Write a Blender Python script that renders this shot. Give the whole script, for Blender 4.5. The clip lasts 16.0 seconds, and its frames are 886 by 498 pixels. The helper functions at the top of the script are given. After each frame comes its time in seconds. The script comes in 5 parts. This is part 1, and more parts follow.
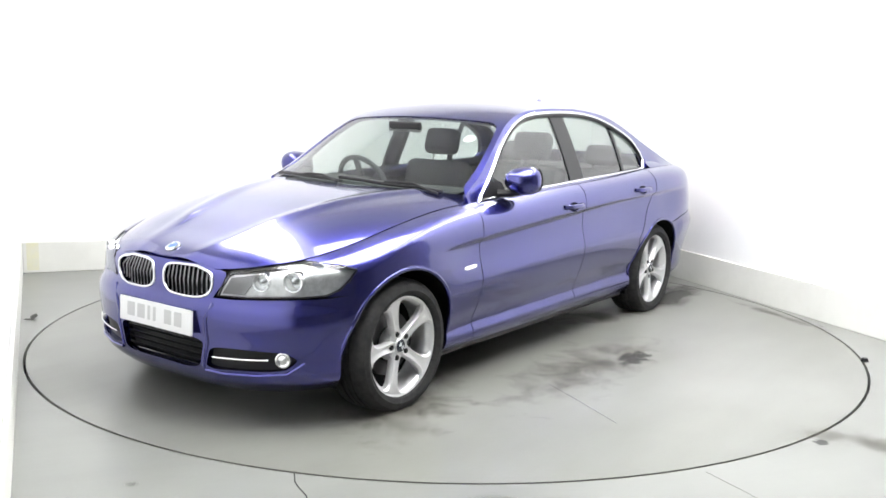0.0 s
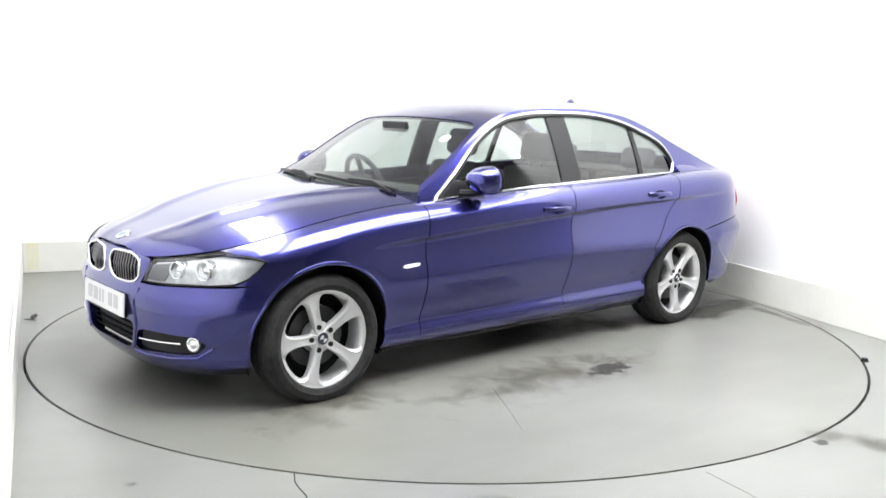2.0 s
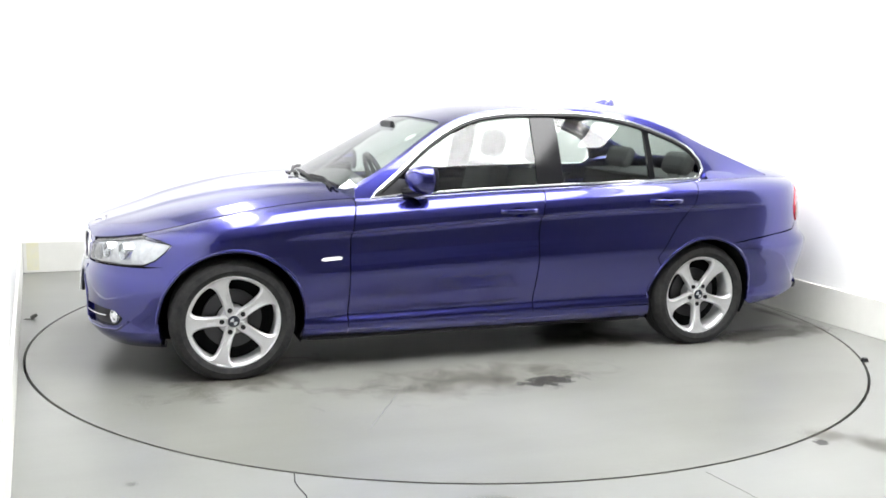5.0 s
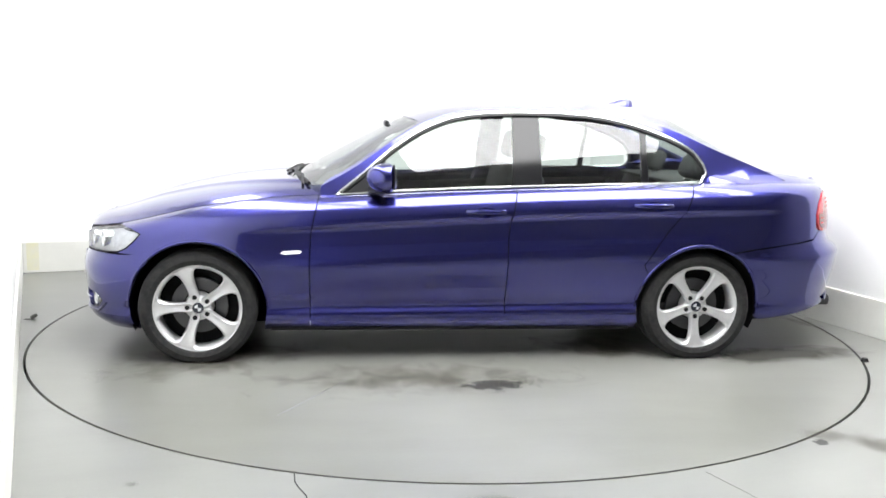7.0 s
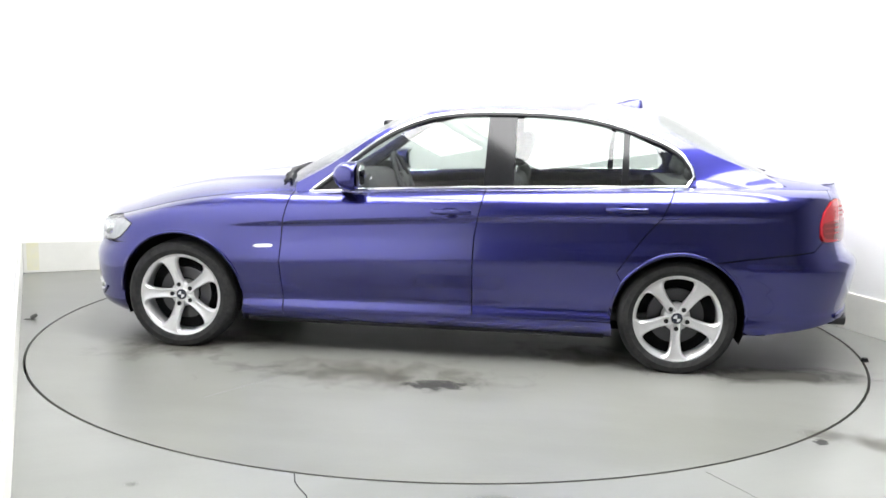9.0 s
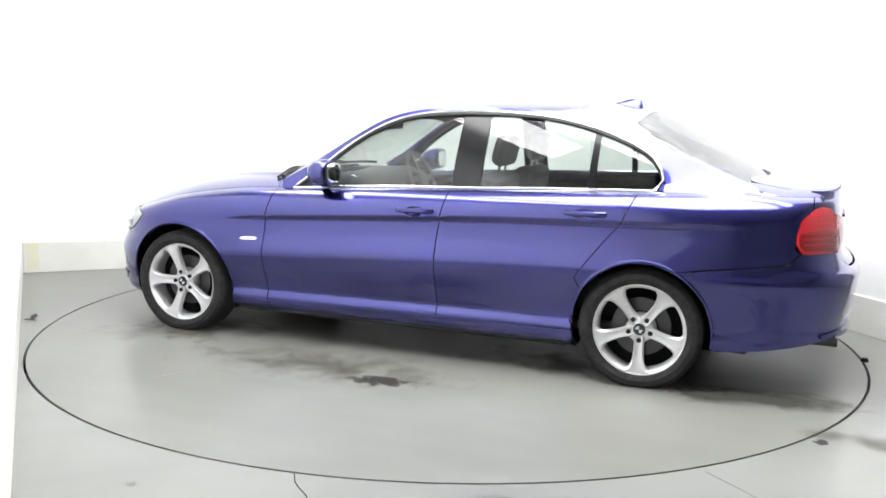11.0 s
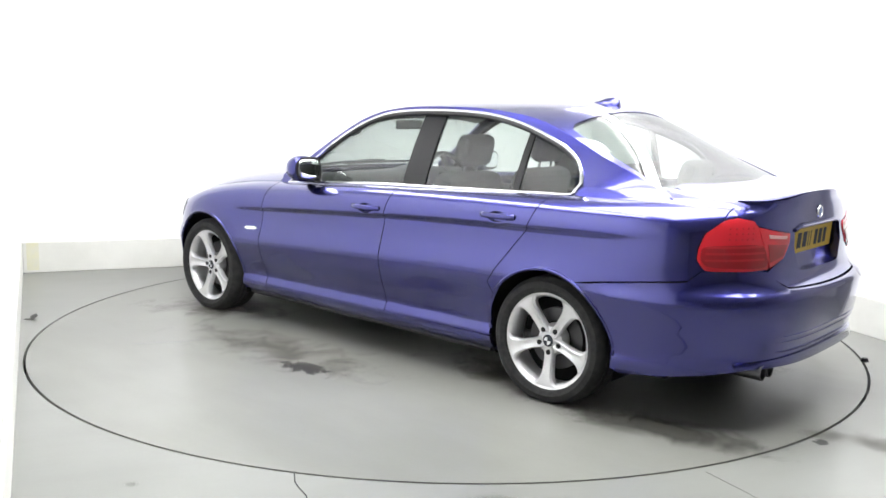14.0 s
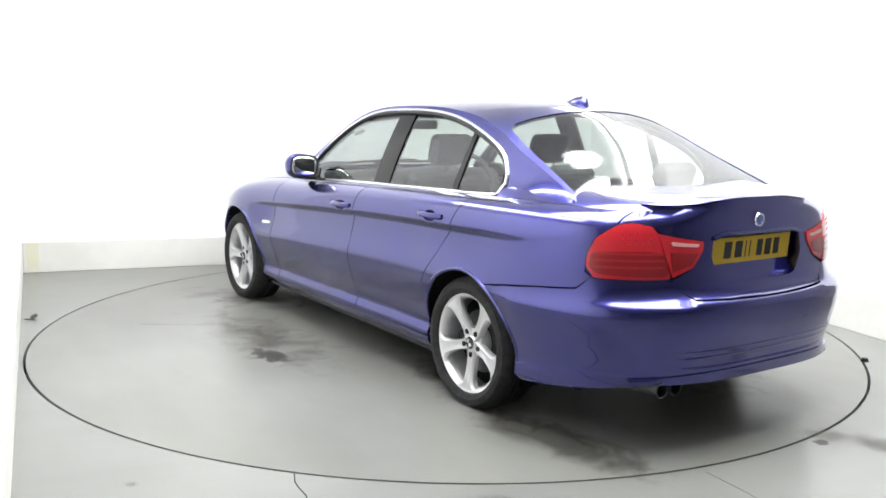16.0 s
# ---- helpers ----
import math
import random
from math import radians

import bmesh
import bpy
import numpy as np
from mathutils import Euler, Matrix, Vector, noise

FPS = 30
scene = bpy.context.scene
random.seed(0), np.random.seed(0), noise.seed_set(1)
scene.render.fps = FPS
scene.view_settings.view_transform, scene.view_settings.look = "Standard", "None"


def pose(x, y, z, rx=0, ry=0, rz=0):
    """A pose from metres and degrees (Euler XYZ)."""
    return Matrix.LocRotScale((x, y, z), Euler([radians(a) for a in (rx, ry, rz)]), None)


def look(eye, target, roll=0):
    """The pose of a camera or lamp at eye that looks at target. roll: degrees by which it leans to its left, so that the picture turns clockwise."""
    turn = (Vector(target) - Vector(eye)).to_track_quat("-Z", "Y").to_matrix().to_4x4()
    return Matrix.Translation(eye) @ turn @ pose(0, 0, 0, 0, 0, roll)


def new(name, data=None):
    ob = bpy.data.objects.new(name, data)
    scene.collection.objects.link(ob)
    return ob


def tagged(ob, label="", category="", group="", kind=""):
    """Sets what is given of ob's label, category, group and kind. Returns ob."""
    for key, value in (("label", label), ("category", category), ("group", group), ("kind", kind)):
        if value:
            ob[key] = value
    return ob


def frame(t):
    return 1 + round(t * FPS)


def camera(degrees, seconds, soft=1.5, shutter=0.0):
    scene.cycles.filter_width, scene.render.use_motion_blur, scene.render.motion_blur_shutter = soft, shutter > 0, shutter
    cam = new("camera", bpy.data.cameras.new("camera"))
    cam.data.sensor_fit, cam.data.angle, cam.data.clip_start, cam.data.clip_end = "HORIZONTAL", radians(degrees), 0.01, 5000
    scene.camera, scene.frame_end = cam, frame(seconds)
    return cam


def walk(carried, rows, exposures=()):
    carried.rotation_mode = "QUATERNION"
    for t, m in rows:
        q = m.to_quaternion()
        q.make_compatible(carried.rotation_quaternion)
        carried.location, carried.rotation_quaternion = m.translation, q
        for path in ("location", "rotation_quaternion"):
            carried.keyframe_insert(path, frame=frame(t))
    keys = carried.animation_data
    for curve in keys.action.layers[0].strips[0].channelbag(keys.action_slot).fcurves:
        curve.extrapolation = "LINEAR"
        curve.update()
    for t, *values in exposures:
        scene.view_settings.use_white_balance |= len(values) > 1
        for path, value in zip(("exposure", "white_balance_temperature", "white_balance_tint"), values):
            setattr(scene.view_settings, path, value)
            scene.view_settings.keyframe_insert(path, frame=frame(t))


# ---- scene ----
from mathutils.geometry import delaunay_2d_cdt

cam = camera(51.81, 16.0, soft=1.6)
EYE = Vector((0.0, -5.696, 1.4006))
YAW, DIP = radians(0.3415), radians(-9.0125)
AIM = EYE + Vector((-math.sin(YAW) * math.cos(DIP), math.cos(YAW) * math.cos(DIP), math.sin(DIP)))
walk(cam, [(0.0, look(EYE, AIM, 1.296)), (16.0, look(EYE, AIM, 1.296))], exposures=[(0.0, 0.0), (16.0, 0.0)])

# ---- light ----
world = bpy.data.worlds.new("studio_world")
scene.world = world
world.use_nodes = True
world.node_tree.nodes["Background"].inputs[0].default_value = (0.95, 0.97, 1.0, 1)
world.node_tree.nodes["Background"].inputs[1].default_value = 0.25
STRIP_POWER, FILL_POWER = 12.5, 12.0  # bright strip lights, and an unseen fill panel added under the ceiling


# ---- materials ----
def material(name, colour=(0.5, 0.5, 0.5), rough=0.5, metal=0.0, coat=0.0, spec=0.5, emit=0.0):
    m = bpy.data.materials.new(name)
    m.use_nodes = True
    b = m.node_tree.nodes["Principled BSDF"]
    b.inputs["Base Color"].default_value = (*colour, 1)
    b.inputs["Roughness"].default_value = rough
    b.inputs["Metallic"].default_value = metal
    b.inputs["Coat Weight"].default_value = coat
    b.inputs["Coat Roughness"].default_value = 0.04
    b.inputs["Specular IOR Level"].default_value = spec
    if emit:
        b.inputs["Emission Color"].default_value = (*colour, 1)
        b.inputs["Emission Strength"].default_value = emit
    return m


def nd(m, kind, **values):
    n = m.node_tree.nodes.new(kind)
    for k, v in values.items():
        n.inputs[k].default_value = v
    return n


def wire(m, a, b):
    m.node_tree.links.new(a, b)


def grain(m, scale, low, high, detail=6.0, bump=0.0, rough=None, second=0.0):
    """Colour drifting between low and high by noise at two scales, with fine relief."""
    b = m.node_tree.nodes["Principled BSDF"]
    co = nd(m, "ShaderNodeTexCoord")
    n1 = nd(m, "ShaderNodeTexNoise", Scale=scale, Detail=detail, Roughness=0.6)
    n2 = nd(m, "ShaderNodeTexNoise", Scale=scale * 14, Detail=3.0)
    wire(m, co.outputs["Object"], n1.inputs["Vector"])
    wire(m, co.outputs["Object"], n2.inputs["Vector"])
    mx = nd(m, "ShaderNodeMath")
    mx.operation = "MULTIPLY_ADD"
    mx.inputs[1].default_value = second
    wire(m, n2.outputs["Fac"], mx.inputs[0])
    wire(m, n1.outputs["Fac"], mx.inputs[2])
    r = nd(m, "ShaderNodeValToRGB")
    r.color_ramp.elements[0].position, r.color_ramp.elements[0].color = 0.35 + second * 0.5, (*low, 1)
    r.color_ramp.elements[1].position, r.color_ramp.elements[1].color = 0.65 + second * 0.5, (*high, 1)
    wire(m, mx.outputs[0], r.inputs[0])
    wire(m, r.outputs[0], b.inputs["Base Color"])
    if bump:
        bp = nd(m, "ShaderNodeBump", Strength=bump, Distance=0.002)
        wire(m, n2.outputs["Fac"], bp.inputs["Height"])
        wire(m, bp.outputs[0], b.inputs["Normal"])
    if rough:
        rr = nd(m, "ShaderNodeMapRange")
        rr.inputs[3].default_value, rr.inputs[4].default_value = rough
        wire(m, n1.outputs["Fac"], rr.inputs[0])
        wire(m, rr.outputs[0], b.inputs["Roughness"])
    return m


def clear(name, tint, gloss=0.02, base=0.08):
    """Thin pane: tinted see-through with a mirror coat."""
    m = bpy.data.materials.new(name)
    m.use_nodes = True
    t = m.node_tree
    t.nodes.remove(t.nodes["Principled BSDF"])
    tr, gl, mix = nd(m, "ShaderNodeBsdfTransparent"), nd(m, "ShaderNodeBsdfGlossy"), nd(m, "ShaderNodeMixShader")
    tr.inputs[0].default_value = (*tint, 1)
    gl.inputs["Roughness"].default_value = gloss
    lw = nd(m, "ShaderNodeLayerWeight", Blend=0.5)
    pw = nd(m, "ShaderNodeMath")
    pw.operation = "POWER"
    pw.inputs[1].default_value = 3.2
    sc = nd(m, "ShaderNodeMath")
    sc.operation = "MULTIPLY_ADD"
    sc.inputs[1].default_value, sc.inputs[2].default_value = 0.85, base
    wire(m, lw.outputs["Facing"], pw.inputs[0])
    wire(m, pw.outputs[0], sc.inputs[0])
    wire(m, sc.outputs[0], mix.inputs[0])
    wire(m, tr.outputs[0], mix.inputs[1])
    wire(m, gl.outputs[0], mix.inputs[2])
    wire(m, mix.outputs[0], t.nodes["Material Output"].inputs["Surface"])
    return m


def flaked(m):
    """Metallic car paint under a glossy clear coat: fine flake sparkle and a faint orange-peel ripple."""
    b = m.node_tree.nodes["Principled BSDF"]
    b.inputs["Coat IOR"].default_value = 1.62
    b.inputs["Coat Roughness"].default_value = 0.05
    co = nd(m, "ShaderNodeTexCoord")
    flake = nd(m, "ShaderNodeTexNoise", Scale=900.0, Detail=1.0)
    peel = nd(m, "ShaderNodeTexNoise", Scale=45.0, Detail=2.0)
    wire(m, co.outputs["Object"], flake.inputs["Vector"])
    wire(m, co.outputs["Object"], peel.inputs["Vector"])
    fine, coat = nd(m, "ShaderNodeBump", Strength=0.06, Distance=0.0006), nd(m, "ShaderNodeBump", Strength=0.05, Distance=0.0006)
    wire(m, flake.outputs["Fac"], fine.inputs["Height"])
    wire(m, peel.outputs["Fac"], coat.inputs["Height"])
    wire(m, fine.outputs[0], b.inputs["Normal"])
    wire(m, coat.outputs[0], b.inputs["Coat Normal"])
    return m


PAINT = flaked(material("blue_metallic_paint", (0.036, 0.037, 0.215), 0.27, 1.0, 1.0))
GLASS = clear("side_glass", (0.76, 0.81, 0.78))
SCREEN = clear("windscreen_glass", (0.66, 0.72, 0.68), base=0.06)
CHROME = material("chrome", (0.85, 0.86, 0.87), 0.12, 1.0)
BLACK = material("black_trim", (0.009, 0.009, 0.010), 0.4, spec=0.3)
GLOSS = material("gloss_black", (0.006, 0.006, 0.007), 0.12, spec=0.4)
CAVITY = material("dark_cavity", (0.008, 0.008, 0.009), 0.9, spec=0.1)
RUBBER = grain(material("tyre_rubber", (0.02, 0.02, 0.02), 0.75, spec=0.3), 30, (0.016, 0.016, 0.017), (0.03, 0.03, 0.03), bump=0.2)
ALLOY = grain(material("silver_alloy", (0.68, 0.68, 0.69), 0.34, 0.55, 0.4), 14, (0.64, 0.64, 0.65), (0.72, 0.72, 0.73), second=0.1)
STEEL = material("brake_steel", (0.10, 0.10, 0.105), 0.45, 1.0)
FABRIC = grain(material("dark_upholstery", (0.02, 0.02, 0.022), 0.85), 40, (0.042, 0.042, 0.044), (0.07, 0.07, 0.072), bump=0.3)
PLASTIC = grain(material("dashboard_plastic", (0.02, 0.02, 0.02), 0.6), 60, (0.035, 0.035, 0.037), (0.055, 0.055, 0.057), bump=0.15)
WALL = grain(material("white_wall_paint", (0.85, 0.85, 0.85), 0.6), 1.3, (0.83, 0.84, 0.83), (0.88, 0.88, 0.88), bump=0.05)
PLINTH = grain(material("cream_plinth_paint", (0.7, 0.7, 0.66), 0.6), 1.6, (0.66, 0.66, 0.62), (0.74, 0.74, 0.70), bump=0.1, second=0.1)
# for unseen added walls, grey so that the car's paint mirrors something dim
DIM_WALL = grain(material("grey_unseen_wall", (0.35, 0.35, 0.355), 0.7), 1.1, (0.32, 0.32, 0.325), (0.40, 0.40, 0.405), bump=0.1)
CEIL = material("ceiling_white", (0.8, 0.8, 0.8), 0.8)


def worn_floor(name, low, high, streak):
    """Painted floor: broad drifting tone, long scuff streaks, fine grain and patchy gloss."""
    m = material(name, low, 0.29)
    b = m.node_tree.nodes["Principled BSDF"]
    co = nd(m, "ShaderNodeTexCoord")
    sq = nd(m, "ShaderNodeMapping")
    sq.inputs["Scale"].default_value = (0.7, 2.6, 1.0)
    sq.inputs["Rotation"].default_value = (0, 0, radians(streak))
    wire(m, co.outputs["Object"], sq.inputs["Vector"])
    broad = nd(m, "ShaderNodeTexNoise", Scale=0.8, Detail=3.0, Roughness=0.5)
    lines = nd(m, "ShaderNodeTexNoise", Scale=1.6, Detail=5.0, Roughness=0.6)
    fine = nd(m, "ShaderNodeTexNoise", Scale=55.0, Detail=3.0)
    wire(m, co.outputs["Object"], broad.inputs["Vector"])
    wire(m, sq.outputs[0], lines.inputs["Vector"])
    wire(m, co.outputs["Object"], fine.inputs["Vector"])
    mix = None
    for src, k in ((broad, 1.0), (lines, 0.3), (fine, 0.08)):
        n = nd(m, "ShaderNodeMath")
        n.operation = "MULTIPLY_ADD"
        n.inputs[1].default_value = k
        n.inputs[2].default_value = 0.0
        wire(m, src.outputs["Fac"], n.inputs[0])
        if mix:
            wire(m, mix.outputs[0], n.inputs[2])
        mix = n
    rg = nd(m, "ShaderNodeMapRange")
    rg.interpolation_type = "SMOOTHSTEP"
    rg.inputs[1].default_value, rg.inputs[2].default_value = 0.40, 0.96
    wire(m, mix.outputs[0], rg.inputs[0])
    col = nd(m, "ShaderNodeMix")
    col.data_type = "RGBA"
    col.inputs["A"].default_value, col.inputs["B"].default_value = (*low, 1), (*high, 1)
    wire(m, rg.outputs[0], col.inputs["Factor"])
    wire(m, col.outputs["Result"], b.inputs["Base Color"])
    bp = nd(m, "ShaderNodeBump", Strength=0.05, Distance=0.002)
    wire(m, fine.outputs["Fac"], bp.inputs["Height"])
    wire(m, bp.outputs[0], b.inputs["Normal"])
    return m


CONCRETE = worn_floor("painted_concrete", (0.165, 0.168, 0.156), (0.22, 0.225, 0.210), 40)
DISC = worn_floor("turntable_paint", (0.150, 0.152, 0.136), (0.212, 0.215, 0.198), 20)
GAP = material("dark_gap", (0.02, 0.02, 0.02), 0.8)
GLOW = material("lamp_diffuser", (1, 1, 1), 0.5, emit=STRIP_POWER)
SOFT = material("fill_panel_glow", (1, 1, 1), 0.7, emit=FILL_POWER)


# ---- building helpers ----
def part(name, bm, mat, parent=None, label="", smooth=False, angle=0.6):
    me = bpy.data.meshes.new(name)
    bm.normal_update()
    bm.to_mesh(me)
    bm.free()
    me.materials.append(mat)
    if smooth:
        me.polygons.foreach_set("use_smooth", [True] * len(me.polygons))
        if angle:
            me.set_sharp_from_angle(angle=angle)
    ob = new(name, me)
    ob.parent = parent
    if label:
        tagged(ob, label)
    return ob


def box(bm, x0, y0, z0, x1, y1, z1, bevel=0.0, m=None):
    r = bmesh.ops.create_cube(bm, size=1.0, matrix=Matrix.Translation(((x0 + x1) / 2, (y0 + y1) / 2, (z0 + z1) / 2)) @ Matrix.Diagonal((x1 - x0, y1 - y0, z1 - z0, 1)))
    if bevel:
        es = list({e for v in r["verts"] for e in v.link_edges})
        r = bmesh.ops.bevel(bm, geom=es, offset=bevel, segments=3, affect="EDGES", profile=0.5)
    if m is not None:
        bmesh.ops.transform(bm, matrix=m, verts=r["verts"])
    return bm


def lathe(bm, profile, segments=48, axis_v=True, close=False):
    """Spin a profile of (radius, depth) about the v axis."""
    rings = []
    for k in range(segments):
        a = 2 * math.pi * k / segments
        rings.append([bm.verts.new((r * math.cos(a), d, r * math.sin(a))) for r, d in profile])
    for k in range(segments):
        p, q = rings[k], rings[(k + 1) % segments]
        for i in range(len(profile) - 1):
            bm.faces.new((p[i], p[i + 1], q[i + 1], q[i]))
    return bm


def tube(bm, points, radius, sides=8, closed=False, flat=1.0, ref=(0, 0, 1)):
    """A round bar along a polyline."""
    pts = [Vector(p) for p in points]
    n, rings = len(pts), []
    for i, p in enumerate(pts):
        a = pts[(i - 1) % n] if closed or i else p
        b = pts[(i + 1) % n] if closed or i < n - 1 else p
        d = (b - a).normalized()
        x = d.cross(Vector(ref))
        if x.length < 1e-3:
            x = d.cross(Vector((ref[1], ref[2], ref[0])))
        x.normalize()
        y = x.cross(d)
        rings.append([bm.verts.new(p + radius * (math.cos(2 * math.pi * k / sides) * x * flat + math.sin(2 * math.pi * k / sides) * y)) for k in range(sides)])
    for i in range(n if closed else n - 1):
        p, q = rings[i], rings[(i + 1) % n]
        for k in range(sides):
            bm.faces.new((p[k], p[(k + 1) % sides], q[(k + 1) % sides], q[k]))
    if not closed:
        bm.faces.new(rings[0][::-1])
        bm.faces.new(rings[-1])
    bmesh.ops.recalc_face_normals(bm, faces=bm.faces[:])
    return bm


def curve(*keys):
    """Smooth function through (x, y) keys, flat-ended outside."""
    ks = sorted(keys)
    xs, ys = [k[0] for k in ks], [k[1] for k in ks]
    n = len(xs)
    sl = [(ys[i + 1] - ys[i]) / (xs[i + 1] - xs[i]) for i in range(n - 1)]
    ms = [sl[0]] + [0.0 if sl[i - 1] * sl[i] < 0 else (sl[i - 1] + sl[i]) / 2 for i in range(1, n - 1)] + [sl[-1]]

    def f(x):
        if x <= xs[0]:
            return ys[0] + ms[0] * (x - xs[0])
        if x >= xs[-1]:
            return ys[-1] + ms[-1] * (x - xs[-1])
        i = 0
        while x > xs[i + 1]:
            i += 1
        h = xs[i + 1] - xs[i]
        t = (x - xs[i]) / h
        return (ys[i] * (1 + 2 * t) * (1 - t) ** 2 + ms[i] * h * t * (1 - t) ** 2 + ys[i + 1] * t * t * (3 - 2 * t) + ms[i + 1] * h * t * t * (t - 1))

    return f


def spline(points, step=0.03, closed=False):
    """Catmull-Rom polyline through 2D points; a point given twice stays a sharp corner."""
    out, n = [], len(points)
    for i in range(n if closed else n - 1):
        p1, p2 = Vector(points[i]), Vector(points[(i + 1) % n])
        if (p2 - p1).length < 1e-6:
            continue
        p0 = Vector(points[i - 1]) if closed or i else p1
        p3 = Vector(points[(i + 2) % n]) if closed or i + 2 < n else p2
        k = max(1, int((p2 - p1).length / step))
        for j in range(k):
            t = j / k
            out.append(0.5 * (2 * p1 + (p2 - p0) * t + (2 * p0 - 5 * p1 + 4 * p2 - p3) * t * t + (3 * p1 - p0 - 3 * p2 + p3) * t ** 3))
    if not closed:
        out.append(Vector(points[-1]))
    return out


def in_loop(c, h):
    inside = False
    for p, q in zip(h, np.roll(h, -1, 0)):
        if (p[1] > c.y) != (q[1] > c.y) and c.x < p[0] + (c.y - p[1]) * (q[0] - p[0]) / (q[1] - p[1]):
            inside = not inside
    return inside


def patch(name, outline, fn, mat, parent, label="", res=0.035, thick=0.02, lift=0.0, side=1, holes=()):
    """A panel: the region inside an outline of surface coordinates, laid on the surface fn(a, b) and hemmed inwards.
    side -1 mirrors it to the car's right."""
    ring = []
    for i, p in enumerate(outline):
        q = outline[(i + 1) % len(outline)]
        d = (Vector(q) - Vector(p)).length
        if d < 1e-5:
            continue
        for j in range(max(1, int(d / res + 0.5))):
            ring.append(Vector(p).lerp(Vector(q), j / max(1, int(d / res + 0.5))))
    P = np.array([(p.x, p.y) for p in ring])
    Q = np.roll(P, -1, 0)
    lo, hi = P.min(0), P.max(0)
    gx, gy = np.meshgrid(np.arange(lo[0] + res / 2, hi[0], res), np.arange(math.ceil(lo[1] / res) * res, hi[1], res))
    g = np.stack([gx.ravel(), gy.ravel()], 1)
    inside = np.zeros(len(g), bool)
    near = np.full(len(g), 1e9)
    for p, q in zip(P, Q):
        cond = (p[1] > g[:, 1]) != (q[1] > g[:, 1])
        xx = p[0] + (g[:, 1] - p[1]) * (q[0] - p[0]) / (q[1] - p[1] if abs(q[1] - p[1]) > 1e-12 else 1e-12)
        inside ^= cond & (g[:, 0] < xx)
        d = q - p
        t = np.clip(((g - p) @ d) / max(d @ d, 1e-12), 0, 1)
        near = np.minimum(near, np.linalg.norm(g - p - t[:, None] * d, axis=1))
    loops, n = [], len(P)
    edges = [(i, (i + 1) % n) for i in range(n)]
    for hole in holes:
        h = np.array([(p[0], p[1]) for p in hole])
        loops.append(h)
        edges += [(n + i, n + (i + 1) % len(h)) for i in range(len(h))]
        n += len(h)
        for p, q in zip(h, np.roll(h, -1, 0)):
            d = q - p
            t = np.clip(((g - p) @ d) / max(d @ d, 1e-12), 0, 1)
            near = np.minimum(near, np.linalg.norm(g - p - t[:, None] * d, axis=1))
    g = g[inside & (near > res * 0.5)]
    pts = [Vector(p) for p in P] + [Vector(p) for h in loops for p in h] + [Vector(p) for p in g]
    vs, _, fs, _, _, _ = delaunay_2d_cdt(pts, edges, [], 1, 1e-6)
    for h in loops:
        fs = [f for f in fs if not in_loop(sum((vs[i] for i in f), Vector((0, 0))) / len(f), h)]
    xyz, nor = [], []
    e = 0.004
    for p in vs:
        c = Vector(fn(p.x, p.y))
        da = Vector(fn(p.x + e, p.y)) - Vector(fn(p.x - e, p.y))
        db = Vector(fn(p.x, p.y + e)) - Vector(fn(p.x, p.y - e))
        m = da.cross(db)
        m = m.normalized() if m.length > 1e-12 else Vector((0, 0, 1))
        xyz.append(c)
        nor.append(m)
    # outward means away from the car's middle axis at mid height
    tot = sum((m.dot(c - Vector((c.x * 0.75, 0, 0.45))) for m, c in zip(nor, xyz)))
    if tot < 0:
        nor = [-m for m in nor]
    xyz = [c + lift * m for c, m in zip(xyz, nor)]
    faces = []
    for f in fs:
        a, b, c = f[:3]
        if (xyz[b] - xyz[a]).cross(xyz[c] - xyz[a]).dot(nor[a]) < 0:
            f = f[::-1]
        faces.append(list(f))
    uses = {}
    for f in faces:
        for i in range(len(f)):
            uses[(f[i], f[(i + 1) % len(f)])] = 1
    rim = [k for k in uses if (k[1], k[0]) not in uses]
    normals = [tuple(m) for m in nor]
    if thick:
        top, low = {}, {}
        for a, b in rim:
            for v in (a, b):
                if v not in low:
                    top[v] = len(xyz)
                    xyz.append(xyz[v].copy())
                    normals.append((0, 0, 0))
                    low[v] = len(xyz)
                    xyz.append(xyz[v] - thick * nor[v])
                    normals.append((0, 0, 0))
        for a, b in rim:
            faces.append([top[b], top[a], low[a], low[b]])
    if side < 0:
        xyz = [Vector((c.x, -c.y, c.z)) for c in xyz]
        normals = [(a, -b, c) for a, b, c in normals]
        faces = [f[::-1] for f in faces]
    me = bpy.data.meshes.new(name)
    me.from_pydata([tuple(c) for c in xyz], [], faces)
    me.materials.append(mat)
    me.polygons.foreach_set("use_smooth", [True] * len(me.polygons))
    me.update()
    me.normals_split_custom_set_from_vertices(normals)
    ob = new(name, me)
    ob.parent = parent
    if label:
        tagged(ob, label)
    return ob


# ---- the room: a rectangular bay round the turntable, open towards the camera ----
E1, E2 = Vector((0.928, 0.372, 0)).normalized(), Vector((-0.372, 0.928, 0)).normalized()
ROOM = Matrix(((E1.x, E2.x, 0, 0), (E1.y, E2.y, 0, 0), (0, 0, 1, 0), (0, 0, 0, 1)))
XL, XR, YB, YF, H = -2.63, 2.52, 2.586, -9.0, 3.4
XO = -3.6  # far side of the wider part where the camera stands
YS = -1.6  # where the bright side wall ends and the added grey walls begin
PL = 0.243
RING = 2.47


def structure(name, bm, mat, label, category):
    ob = part(name, bm, mat)
    ob.matrix_world = ROOM
    return tagged(ob, label, category, kind="structure")


